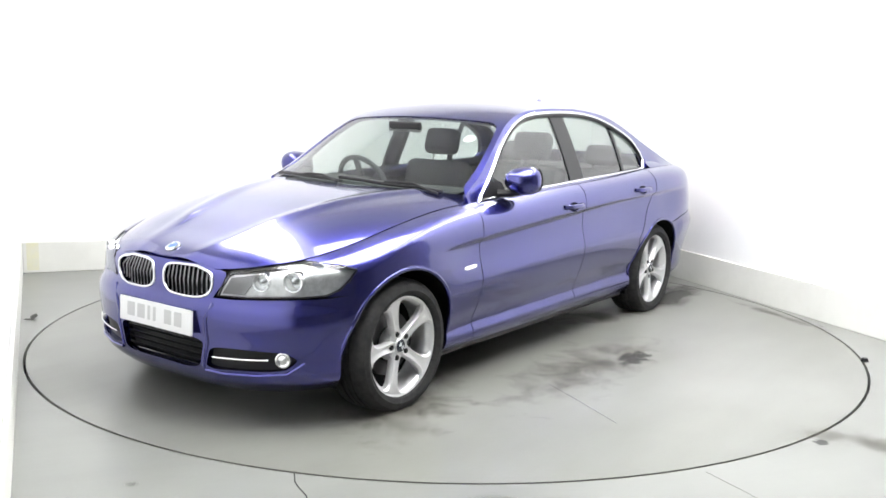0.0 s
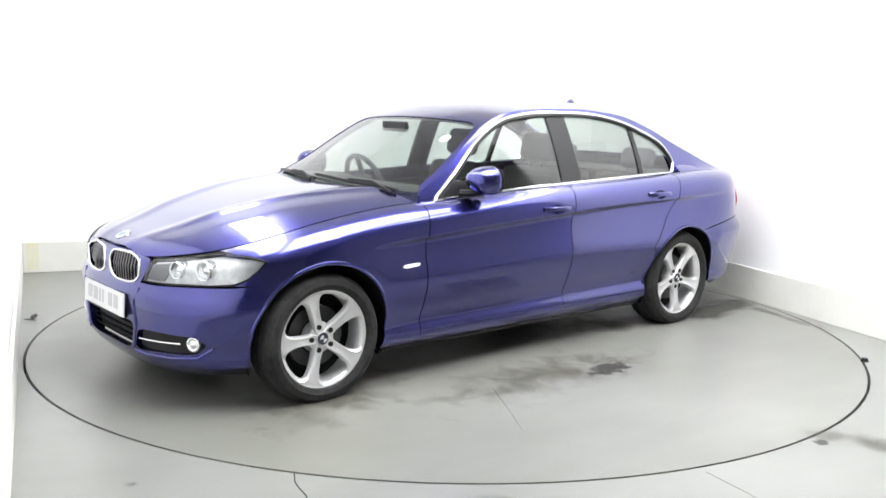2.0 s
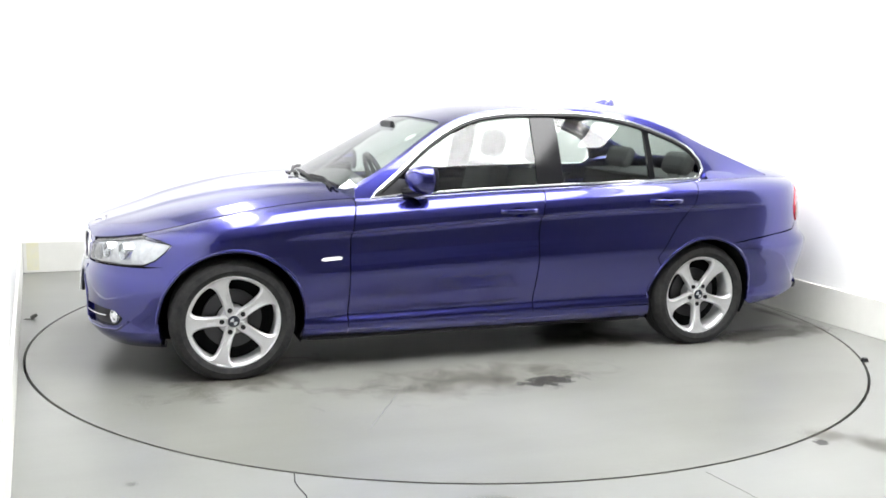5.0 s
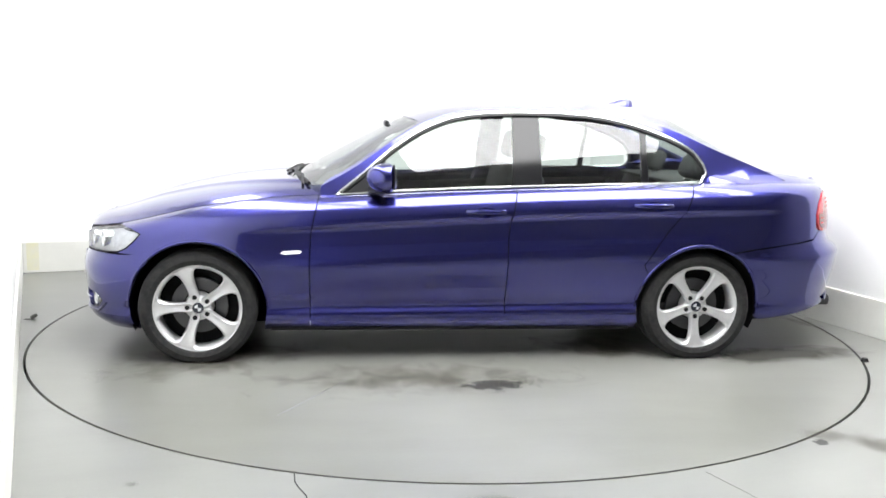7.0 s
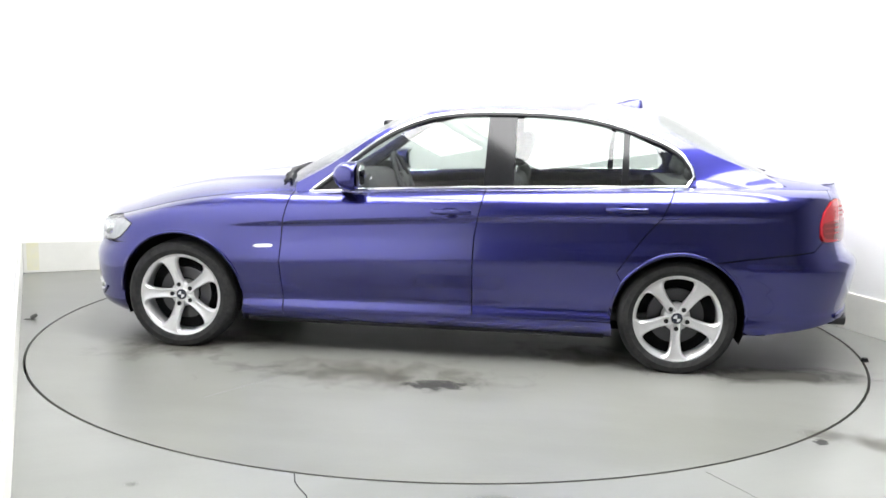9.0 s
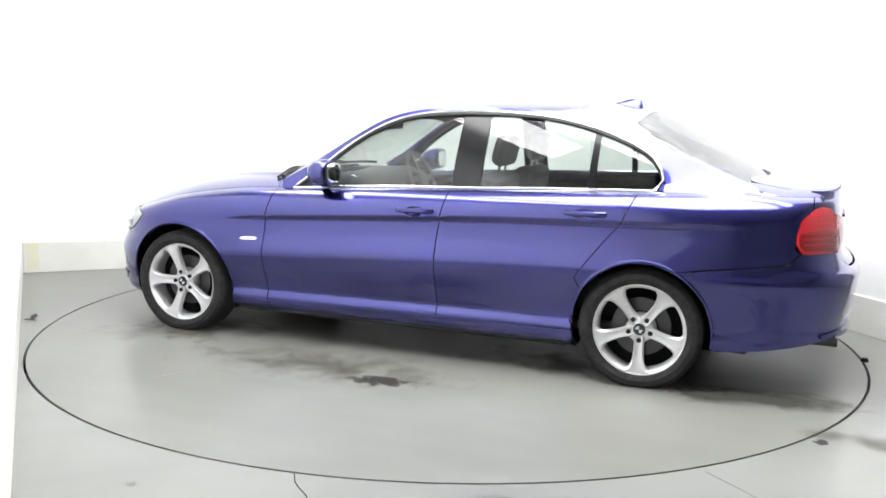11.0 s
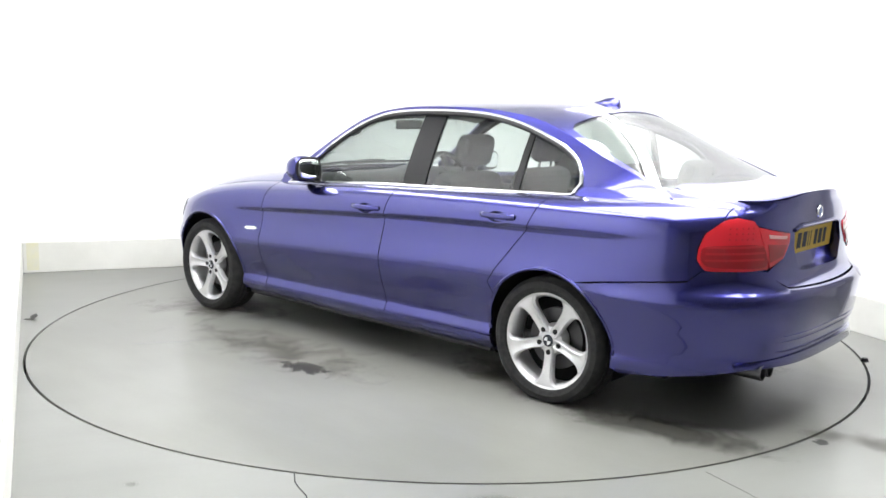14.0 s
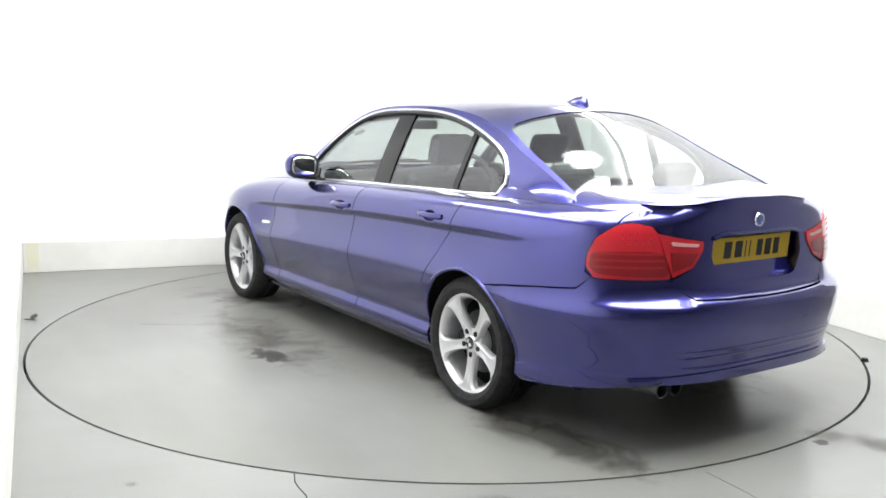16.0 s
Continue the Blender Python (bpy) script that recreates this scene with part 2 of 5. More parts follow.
def build_room():
    T = 0.15
    structure("wall_back", box(bmesh.new(), XL - T, YB, 0, XR + T, YB + T, H), WALL, "white painted studio back wall, brightly lit", "wall")
    structure("wall_right", box(bmesh.new(), XR, YS, 0, XR + T, YB - 0.003, H), WALL, "white painted studio side wall, brightly lit", "wall")
    structure("wall_side_bay", box(bmesh.new(), XR + 1.2, YF, 0, XR + 1.2 + T, YS + T, H), DIM_WALL, "unseen grey wall added beyond the bright bay", "wall")
    structure("wall_side_return", box(bmesh.new(), XR + T + 0.003, YS, 0, XR + 1.2 - 0.003, YS + T, H), DIM_WALL, "unseen grey return wall added beside the bright bay", "wall")
    LEAN = pose(XL, YB - 0.003, 0, 0, 0, 2.6)  # this wall stands slightly out of square
    structure("wall_left", box(bmesh.new(), -T, -6.6, 0, 0, 0, H, 0, LEAN), WALL, "white painted studio side wall beside the camera", "wall")
    structure("wall_front", box(bmesh.new(), XO - T, YF - T, 0, XR + 1.2 + T, YF - 0.003, H), DIM_WALL, "unseen grey wall added behind the camera", "wall")
    structure("wall_return", box(bmesh.new(), XO, -4.15, 0, XL + 0.19, -4.0, H), WALL, "short white return wall", "wall")
    structure("wall_outer", box(bmesh.new(), XO - T, YF, 0, XO - 0.003, -4.0, H), WALL, "white outer wall beside the camera", "wall")
    structure("ceiling", box(bmesh.new(), XO - T, YF - T, H, XR + 1.2 + T, YB + T, H + 0.1), CEIL, "white ceiling over the bay", "ceiling")
    back = structure("plinth_back", box(bmesh.new(), XL + 0.022, YB - 0.02, 0, XR - 0.022, YB - 0.002, PL, 0.004), PLINTH, "cream painted plinth along the back wall", "plinth")
    structure("plinth_right", box(bmesh.new(), XR - 0.02, YS, 0, XR - 0.002, YB - 0.002, PL, 0.004), PLINTH, "cream painted plinth along the side wall", "plinth")
    structure("plinth_left", box(bmesh.new(), 0.002, -6.6, 0, 0.02, -0.03, PL, 0.004, LEAN), PLINTH, "cream painted plinth along the side wall", "plinth")
    part("paint_mark", box(bmesh.new(), XL + 0.05, YB - 0.0215, 0.02, XL + 0.14, YB - 0.0203, PL - 0.004), grain(material("yellowed_paint", (0.7, 0.68, 0.5), 0.6), 9, (0.68, 0.66, 0.46), (0.64, 0.635, 0.56)), back, "pale yellow stain on the plinth")
    # floor with a round hole, and the pit under it
    bm = bmesh.new()
    n = 128
    inner = [bm.verts.new((RING * math.cos(2 * math.pi * k / n), RING * math.sin(2 * math.pi * k / n), 0)) for k in range(n)]
    low = [bm.verts.new((v.co.x, v.co.y, -0.12)) for v in inner]
    mid = [bm.verts.new((v.co.x * 1.012, v.co.y * 1.012, 0)) for v in inner]
    outer = []
    for k in range(n):
        c, s = math.cos(2 * math.pi * k / n), math.sin(2 * math.pi * k / n)
        sc = min((XR if c > 0 else -XL) / max(abs(c), 1e-6), YB / max(abs(s), 1e-6))
        outer.append(bm.verts.new((c * sc, s * sc, 0)))
    for k in range(n):
        j = (k + 1) % n
        bm.faces.new((inner[k], mid[k], mid[j], inner[j]))
        bm.faces.new((mid[k], outer[k], outer[j], mid[j]))
        bm.faces.new((low[k], inner[k], inner[j], low[j]))
    bm.faces.new([bm.verts.new(p) for p in ((XO, YF, 0), (XR + 1.2, YF, 0), (XR + 1.2, -YB, 0), (XO, -YB, 0))])
    bm.faces.new([bm.verts.new(p) for p in ((XR, -YB, 0), (XR + 1.2, -YB, 0), (XR + 1.2, YS + 0.1, 0), (XR, YS + 0.1, 0))])
    bm.faces.new([bm.verts.new(p) for p in ((XL, -YB, -0.12), (XR, -YB, -0.12), (XR, YB, -0.12), (XL, YB, -0.12))])
    structure("floor", bm, CONCRETE, "grey painted concrete floor with scuffs and cracks", "floor")
    # ceiling lamps
    for x0, y0, x1, y1 in ((-1.75, -2.2, -1.25, 2.2), (2.02, -2.6, 2.37, 2.1)):
        e = new("ceiling_light")
        e.matrix_world = ROOM @ Matrix.Translation((0, 0, H - 0.13))
        tagged(e, "long white strip light on the ceiling over the turntable", "ceiling light", "ceiling strip lights")
        part("diffuser", box(bmesh.new(), x0, y0, -0.02, x1, y1, 0.0), GLOW, e)
        bm = bmesh.new()
        for a in ((x0 - 0.03, y0 - 0.03, x1 + 0.03, y0 - 0.002), (x0 - 0.03, y1 + 0.002, x1 + 0.03, y1 + 0.03), (x0 - 0.03, y0, x0 - 0.002, y1), (x1 + 0.002, y0, x1 + 0.03, y1)):
            box(bm, a[0], a[1], -0.03, a[2], a[3], 0.05)
        part("frame", bm, CEIL, e)
    # unseen glowing panel, added as fill light for the front of the bay
    e = new("fill_panel")
    e.matrix_world = ROOM @ Matrix.Translation((0, 0, H - 0.06))
    tagged(e, "unseen white fill light panel added under the ceiling", "ceiling light")
    x0, y0, x1, y1 = -1.1, -3.2, 1.7, -0.4
    part("fill_sheet", box(bmesh.new(), x0, y0, -0.015, x1, y1, 0.0), SOFT, e)
    bm = bmesh.new()
    for a in ((x0 - 0.03, y0 - 0.03, x1 + 0.03, y0 - 0.002), (x0 - 0.03, y1 + 0.002, x1 + 0.03, y1 + 0.03), (x0 - 0.03, y0, x0 - 0.002, y1), (x1 + 0.002, y0, x1 + 0.03, y1)):
        box(bm, a[0], a[1], -0.03, a[2], a[3], 0.058)
    part("frame", bm, CEIL, e)


build_room()

# ---- turntable ----
turntable = new("turntable")
tagged(turntable, "round grey painted steel turntable, scuffed, with dark oil stain", "turntable")


def build_turntable():
    bm = bmesh.new()
    R = RING - 0.014
    n = 128
    bmesh.ops.create_circle(bm, cap_ends=True, segments=n, radius=R)
    r = bmesh.ops.extrude_face_region(bm, geom=bm.faces[:])
    bmesh.ops.translate(bm, verts=[v for v in r["geom"] if isinstance(v, bmesh.types.BMVert)], vec=(0, 0, 0.1))
    bmesh.ops.translate(bm, verts=bm.verts[:], vec=(0, 0, -0.1))
    bmesh.ops.recalc_face_normals(bm, faces=bm.faces[:])
    part("deck", bm, DISC, turntable)


build_turntable()

# ---- the car: u forward, v to its left, w up; origin under the middle of the wheelbase ----
car = new("car")
tagged(car, "metallic blue four-door saloon car standing on the turntable", "car")

N_R, U_F, U_R = 3.3, 1.30, -1.52
nose = curve((0.10, 1.95), (0.16, 2.03), (0.22, 2.075), (0.3, 2.085), (0.4, 2.087), (0.46, 2.095), (0.50, 2.098), (0.545, 2.082), (0.66, 2.075), (0.72, 2.05), (0.8, 1.98))
tail = curve((0.15, -2.27), (0.22, -2.33), (0.28, -2.37), (0.31, -2.385), (0.33, -2.375), (0.45, -2.40), (0.57, -2.412), (0.620, -2.41), (0.646, -2.365), (0.68, -2.337), (0.8, -2.32), (0.95, -2.305), (1.02, -2.30), (1.06, -2.295))
width = curve((2.2, 0.89), (1.38, 0.898), (0.9, 0.885), (0.0, 0.89), (-0.9, 0.893), (-1.38, 0.905), (-2.3, 0.88))
crease_w = curve((2.1, 0.62), (1.4, 0.70), (0.636, 0.751), (0.03, 0.789), (-0.59, 0.822), (-1.23, 0.843), (-1.8, 0.86), (-2.3, 0.87))
belt_w = curve((2.12, 0.655), (1.9, 0.708), (1.8, 0.728), (1.66, 0.763), (1.4, 0.828), (1.0, 0.885), (0.65, 0.906), (0.0, 0.945), (-0.6, 0.968), (-1.36, 0.99), (-1.8, 0.998), (-2.3, 0.985))
bulge_low = curve((0.0, -0.115), (0.05, -0.078), (0.12, -0.058), (0.165, -0.060), (0.22, -0.074), (0.40, -0.036), (0.55, -0.009), (0.60, -0.004), (0.64, -0.003), (0.68, -0.007), (0.73, -0.015), (0.82, -0.029), (0.955, -0.037), (1.0, -0.017))
plain_low = curve((0.0, -0.115), (0.05, -0.078), (0.12, -0.058), (0.22, -0.055), (0.40, -0.034), (0.60, -0.012), (0.80, -0.006), (1.0, -0.017))
bulge_high = curve((1.0, -0.017), (1.1, -0.019), (1.35, -0.028), (1.6, -0.045), (1.8, -0.075), (1.92, -0.11), (2.0, -0.15))

n_f = curve((0.1, 3.0), (0.3, 3.05), (0.45, 2.95), (0.57, 2.62), (0.64, 2.6), (1.0, 2.6))

bumper_shelf = curve((0.30, 0.0), (0.45, 0.003), (0.54, 0.012), (0.585, 0.014), (0.612, 0.003), (0.63, 0.0), (0.66, 0.0), (0.9, 0.0))


def girth(u, w):
    c, b = crease_w(u), belt_w(u)
    if w <= c:
        f = min(1.0, max(0.0, (1.2 - u) / 0.45)) * min(1.0, max(0.0, (u + 2.0) / 0.6))
        f = f * f * (3 - 2 * f)
        s = (w - 0.17) / (c - 0.17)
        k = min(1.0, max(0.0, (-1.64 - u) / 0.10))
        return width(u) + f * bulge_low(s) + (1 - f) * plain_low(s) + k * bumper_shelf(w)
    return width(u) + bulge_high(min(2.15, 1 + (w - c) / (b - c)))


def half(u, w):
    g = girth(u, w)
    if u > U_F:
        x = min(1.0, (u - U_F) / (nose(w) - U_F))
        return g * (1 - x ** n_f(w)) ** (1 / n_f(w))
    if u < U_R:
        x = min(1.0, (u - U_R) / (tail(w) - U_R))
        return g * (1 - x ** N_R) ** (1 / N_R)
    return g


def on_side(u, w):
    return (u, half(u, w), w)


K = 1.25  # arc length that stands for a quarter turn round a corner


def on_front(t, w):
    f = abs(t) / K * math.pi / 2
    f = min(max(f, 0.0), math.pi)
    c = math.cos(f)
    u = U_F + (nose(w) - U_F) * math.sin(f) ** (2 / n_f(w))
    return (u, girth(u, w) * math.copysign(abs(c) ** (2 / n_f(w)), c), w)


def on_rear(t, w):
    f = min(max(abs(t) / K * math.pi / 2, 0.0), math.pi)
    c = math.cos(f)
    u = U_R + (tail(w) - U_R) * math.sin(f) ** (2 / N_R)
    return (u, girth(u, w) * math.copysign(abs(c) ** (2 / N_R), c), w)


def front_u(u, w):
    """Corner coordinate of the front surface at a distance u."""
    x = min(1.0, max(0.0, (u - U_F) / (nose(w) - U_F)))
    return (math.asin(x ** (n_f(w) / 2)) / (math.pi / 2) * K, w)


def front_v(v, w):
    c = min(1.0, abs(v) / girth(2.0, w)) ** (n_f(w) / 2)
    t = math.acos(c) / (math.pi / 2) * K
    return (t if v >= 0 else 2 * K - t, w)


def rear_u(u, w):
    x = min(1.0, max(0.0, (u - U_R) / (tail(w) - U_R)))
    return (math.asin(x ** (N_R / 2)) / (math.pi / 2) * K, w)


def rear_v(v, w):
    c = min(1.0, abs(v) / girth(-2.2, w)) ** (N_R / 2)
    t = math.acos(c) / (math.pi / 2) * K
    return (t if v >= 0 else 2 * K - t, w)


hood_c = curve((2.12, 0.69), (2.05, 0.715), (1.98, 0.745), (1.83, 0.79), (1.66, 0.845), (1.49, 0.888), (1.32, 0.923), (1.15, 0.947), (0.98, 0.963), (0.7, 0.98))
deck_c = curve((-1.6, 1.095), (-1.8, 1.075), (-1.95, 1.058), (-2.1, 1.044), (-2.2, 1.038), (-2.28, 1.042))


def on_hood(u, v):
    s = max(0.05, half(u, belt_w(u)))
    w = belt_w(u) + (hood_c(u) - belt_w(u)) * (1 - min(1.3, abs(v) / s) ** 4.2)
    r = 0.16 + (2.1 - u) * 0.27
    return (u, v, w + 0.012 * math.exp(-((abs(v) - r) / 0.045) ** 2) * min(1, max(0, (2.15 - u) * 2)))


def on_deck(u, v):
    s = max(0.05, half(u, belt_w(u)))
    return (u, v, belt_w(u) + (deck_c(u) - belt_w(u)) * (1 - min(1.3, abs(v) / s) ** 6.0))


# greenhouse
glass_v = curve((0.75, 0.738), (0.3, 0.752), (-0.3, 0.757), (-0.9, 0.745), (-1.4, 0.715), (-1.9, 0.672))
rail_w = curve((1.1, 0.74), (0.72, 0.955), (0.575, 1.035), (0.45, 1.12), (0.326, 1.205), (0.17, 1.298), (0.05, 1.343), (-0.1, 1.372), (-0.3, 1.386), (-0.6, 1.388), (-0.9, 1.368), (-1.1, 1.335), (-1.3, 1.268), (-1.5, 1.18), (-1.7, 1.102), (-1.8, 1.062), (-1.9, 1.018), (-1.95, 0.995))
roof_c = curve((1.05, 0.89), (0.90, 0.974), (0.6, 1.142), (0.4, 1.248), (0.22, 1.335), (0.1, 1.372), (0.0, 1.394), (-0.24, 1.424), (-0.5, 1.438), (-0.8, 1.440), (-1.05, 1.428), (-1.2, 1.408), (-1.333, 1.368), (-1.525, 1.274), (-1.72, 1.164), (-1.92, 1.054), (-2.05, 0.98))


def on_glass(u, w):
    d = w - belt_w(u)
    f = max(0.0, half(u, belt_w(u)) - 0.006 - glass_v(u)) * min(1.0, max(0.0, (-1.40 - u) / 0.3)) * math.exp(-max(d, -0.005) / 0.04) if u < -1.40 else 0.0
    return (u, glass_v(u) - 0.36 * d - 0.25 * d * d + f, w)


def rail_v(u):
    return on_glass(u, rail_w(u))[1] if u < 0.72 else on_glass(0.72, 0.955)[1]


def on_roof(u, v):
    return (u, v, rail_w(u) + (roof_c(u) - rail_w(u)) * (1 - min(1.4, abs(v) / rail_v(u)) ** 2.2))


def arc(cu, cw, r, a0, a1, n=28):
    return [(cu + r * math.cos(radians(a0 + (a1 - a0) * i / n)), cw + r * math.sin(radians(a0 + (a1 - a0) * i / n))) for i in range(n + 1)]


AXLE, HUB = 1.38, 0.298
AR, AR_R = 0.362, 0.350
G = 0.003
SILL = 0.165
dlo = spline([(0.655, 0.903), (0.482, 1.038), (0.327, 1.165), (0.171, 1.263), (0.015, 1.325), (-0.143, 1.352), (-0.302, 1.362), (-0.463, 1.365), (-0.625, 1.363), (-0.788, 1.352), (-0.954, 1.325), (-1.123, 1.278), (-1.294, 1.212), (-1.385, 1.152), (-1.43, 1.09), (-1.44, 1.045), (-1.405, 0.992)], 0.04)


def rounded(pts, r=0.3):
    """Polygon with its corners cut round."""
    out, n = [], len(pts)
    for i in range(n):
        a, b, c = Vector(pts[i - 1]), Vector(pts[i]), Vector(pts[(i + 1) % n])
        p, q = b.lerp(a, r), b.lerp(c, r)
        for k in range(5):
            t = k / 4
            v = p * (1 - t) ** 2 + 2 * b * t * (1 - t) + q * t * t
            out.append((v.x, v.y))
    return out


def flip(pts):
    return [(-a, b) for a, b in pts[::-1]]


def kidney_loop(n=44):
    """Soft-cornered kidney, wider at the top, seen from ahead."""
    out = []
    for k in range(n):
        a = math.pi - 2 * math.pi * k / n
        c, d = math.cos(a), math.sin(a)
        x, y = math.copysign(abs(c) ** 0.62, c), math.copysign(abs(d) ** 0.7, d)
        out.append((0.184 + 0.150 * x + 0.012 * y * (x > 0) * x, 0.618 + 0.068 * y))
    return out


KIDNEY = kidney_loop()
INTAKE = rounded([(-0.30, 0.375), (0.30, 0.375), (0.265, 0.235), (-0.265, 0.235)], 0.2)
FOG = rounded([(0.335, 0.350), (0.66, 0.352), (0.70, 0.315), (0.655, 0.265), (0.30, 0.245)], 0.25)
FRONT_HOLES = (KIDNEY, flip(KIDNEY), INTAKE, FOG, flip(FOG))
HANDLE_F, HANDLE_R = (-0.155, 0.826), (-1.085, 0.868)


def cup(u, w):
    return [(u + 0.062 * math.cos(a), w + 0.027 * math.sin(a)) for a in np.linspace(0, 2 * math.pi, 20, endpoint=False)]


PLATE_RECESS = rounded([(-0.285, 0.885), (0.285, 0.885), (0.30, 0.80), (0.25, 0.695), (-0.25, 0.695), (-0.30, 0.80)], 0.18)


def flank(name, outline, mat=None, side=1, holes=(), label=""):
    """A side panel whose rows follow the waist crease."""
    k = 3.0
    def lay(loop):
        out = []
        for i, p in enumerate(loop):
            q = loop[(i + 1) % len(loop)]
            n = max(1, int((Vector(q) - Vector(p)).length / 0.03))
            out += [Vector(p).lerp(Vector(q), j / n) for j in range(n)]
        return [(p.x, (p.y - crease_w(p.x)) * k) for p in out]
    return patch(name, lay(outline), lambda a, b: on_side(a, crease_w(a) + b / k), PAINT, car, label, side=side, holes=[lay(h) for h in holes], res=0.036)


def body_panels():
    aw = math.degrees(math.asin((SILL + 0.03 - HUB) / AR))
    # seams
    seam_f = [(0.742, 0.9), (0.765, 0.80), (0.785, 0.70), (0.792, 0.53), (0.788, 0.257)]
    seam_b = [(-0.335, 0.957), (-0.30, 0.80), (-0.283, 0.7), (-0.279, 0.55), (-0.278, 0.257)]
    seam_r = [(-1.335, 0.99), (-1.265, 0.83), (-1.19, 0.745), (-1.10, 0.625), (-1.045, 0.545), (-1.08, 0.478)]
    low = 0.262
    def lip(v):
        w = 1.0
        for _ in range(4):
            t = rear_v(v, w)
            w = on_deck(on_rear(*t)[0] + 0.004, v)[2]
        return (on_rear(*rear_v(v, w))[0] + 0.006, v), rear_v(v, w - 0.004)
    for s in (1, -1):
        # front fender
        top = [(u, belt_w(u) - 0.001) for u in np.linspace(1.80, 0.78, 30)]
        a_end = math.degrees(math.acos((1.69 - AXLE) / AR))
        o = top + [(0.742 + G, 0.9)] + [(u + G, w) for u, w in seam_f[1:]] + [(0.79, SILL)] + [(AXLE - AR * math.cos(radians(-aw)) - 0.0, SILL)] + arc(AXLE, HUB, AR, 180 - aw, a_end)
        o += [(1.70, 0.584), (1.80, 0.584), (1.75, 0.610), (1.704, 0.650), (1.667, 0.691), (1.72, 0.713), (1.79, 0.722)]
        flank("fender", o, side=s)
        # front door
        o = [(0.742 - G, 0.9)] + [(u, belt_w(u) - 0.002) for u in np.linspace(0.7, -0.31, 20)] + [(u + G, w) for u, w in seam_b] + [(u - G, w) for u, w in seam_f[:0:-1]]
        flank("front_door", o, side=s, holes=[cup(*HANDLE_F)])
        # rear door
        o = [(u - G, w) for u, w in seam_b[:1]] + [(u, belt_w(u) - 0.002) for u in np.linspace(-0.37, -1.30, 18)] + [(u + G, w) for u, w in seam_r]
        a0 = math.degrees(math.atan2(0.478 - HUB, -1.08 + AXLE))
        o += arc(-AXLE, HUB, AR_R + 0.003, a0 - 3, math.degrees(math.asin((low - HUB) / AR_R)), 10)[1:] + [(u - G, w) for u, w in seam_b[:0:-1]]
        flank("rear_door", o, side=s, holes=[cup(*HANDLE_R)])
        # sill
        o = [(0.785, low - 2 * G), (-AXLE + AR_R * math.cos(radians(-2)), low - 2 * G), (-AXLE + AR_R * math.cos(radians(aw)), SILL), (0.785, SILL)]
        patch("sill", o, on_side, PAINT, car, "", side=s)
        # rear quarter panel
        o = [(u - G, w) for u, w in seam_r] + arc(-AXLE, HUB, AR_R, a0, 115.5)[1:] + [(-1.70, 0.641), (-1.872, 0.663), (-2.06, 0.684), (-2.105, 0.73), (-2.083, 0.75), (-2.083, 0.82), (-2.10, 0.885), (-2.15, 0.943)]
        o += [(u, belt_w(u) - 0.001) for u in np.linspace(-2.15, -1.345, 20)]
        flank("rear_quarter_panel", o, side=s)
        # corner between bonnet, wing and windscreen pillar
        patch("cowl_corner", [(0.787, 0.674), (0.758, half(0.758, belt_w(0.758)) - 0.004), (0.70, half(0.70, belt_w(0.70)) - 0.004), (0.60, 0.735), (0.64, 0.68), (0.72, 0.61), (0.79, 0.55), (0.838, 0.575)], on_hood, PAINT, car, "", side=s, lift=-0.002, res=0.02)
        # greenhouse side frame
        o = [(u, rail_w(u)) for u in np.linspace(0.735, -1.90, 70)] + [(-1.90, belt_w(-1.90) - 0.004)] + [(u, belt_w(u) + 0.001) for u in np.linspace(-1.8, -1.43, 10)] + [(p.x, p.y) for p in dlo[::-1]] + [(0.70, 0.895), (0.735, 0.90)]
        patch("side_frame", o, on_glass, PAINT, car, "", side=s)
        # shoulder under the rear pillar
        edge = [(u, half(u, belt_w(u))) for u in np.linspace(-1.45, -2.21, 24)]
        top_c = [rear_u(u, belt_w(u) - 0.001) for u in np.linspace(-2.155, -2.21, 6)] + [lip(v)[1] for v in (0.60, 0.575, 0.548)]
        patch("quarter_corner", [rear_u(-2.155, 0.942), rear_v(0.64, 0.953), rear_v(0.575, 0.941), rear_v(0.548, 0.922)] + top_c[::-1], on_rear, PAINT, car, "", side=s, res=0.02)
        patch("rear_shoulder", edge + [lip(v)[0] for v in (0.60, 0.58)] + [(-2.2, 0.58), (-2.1, 0.595), (-2.0, 0.60), (-1.9, 0.59), (-1.85, 0.59), (-1.75, 0.62), (-1.6, 0.66), (-1.45, 0.715)], on_deck, PAINT, car, "", side=s)
    # bonnet
    e = [(u, half(u, belt_w(u)) - 0.003) for u in np.linspace(0.76, 2.03, 50)]
    fr = [(2.052, 0.2), (2.058, 0.1), (2.060, 0.0), (2.058, -0.1), (2.052, -0.2)]
    cowl = [(0.79, -0.67), (0.865, -0.5), (0.925, -0.25), (0.945, 0.0), (0.925, 0.25), (0.865, 0.5), (0.79, 0.67)]
    patch("bonnet", e + fr + [(u, -v) for u, v in e[::-1]] + spline(cowl, 0.05), on_hood, PAINT, car)
    # roof with both pairs of pillars
    ws = spline([(0.735, rail_v(0.735) - 0.005), (0.70, rail_v(0.70) - 0.035), (0.5, rail_v(0.5) - 0.035), (0.3, rail_v(0.3) - 0.035), (0.21, rail_v(0.21) - 0.05), (0.195, rail_v(0.2) - 0.09), (0.235, 0.25), (0.245, 0.0)], 0.04)
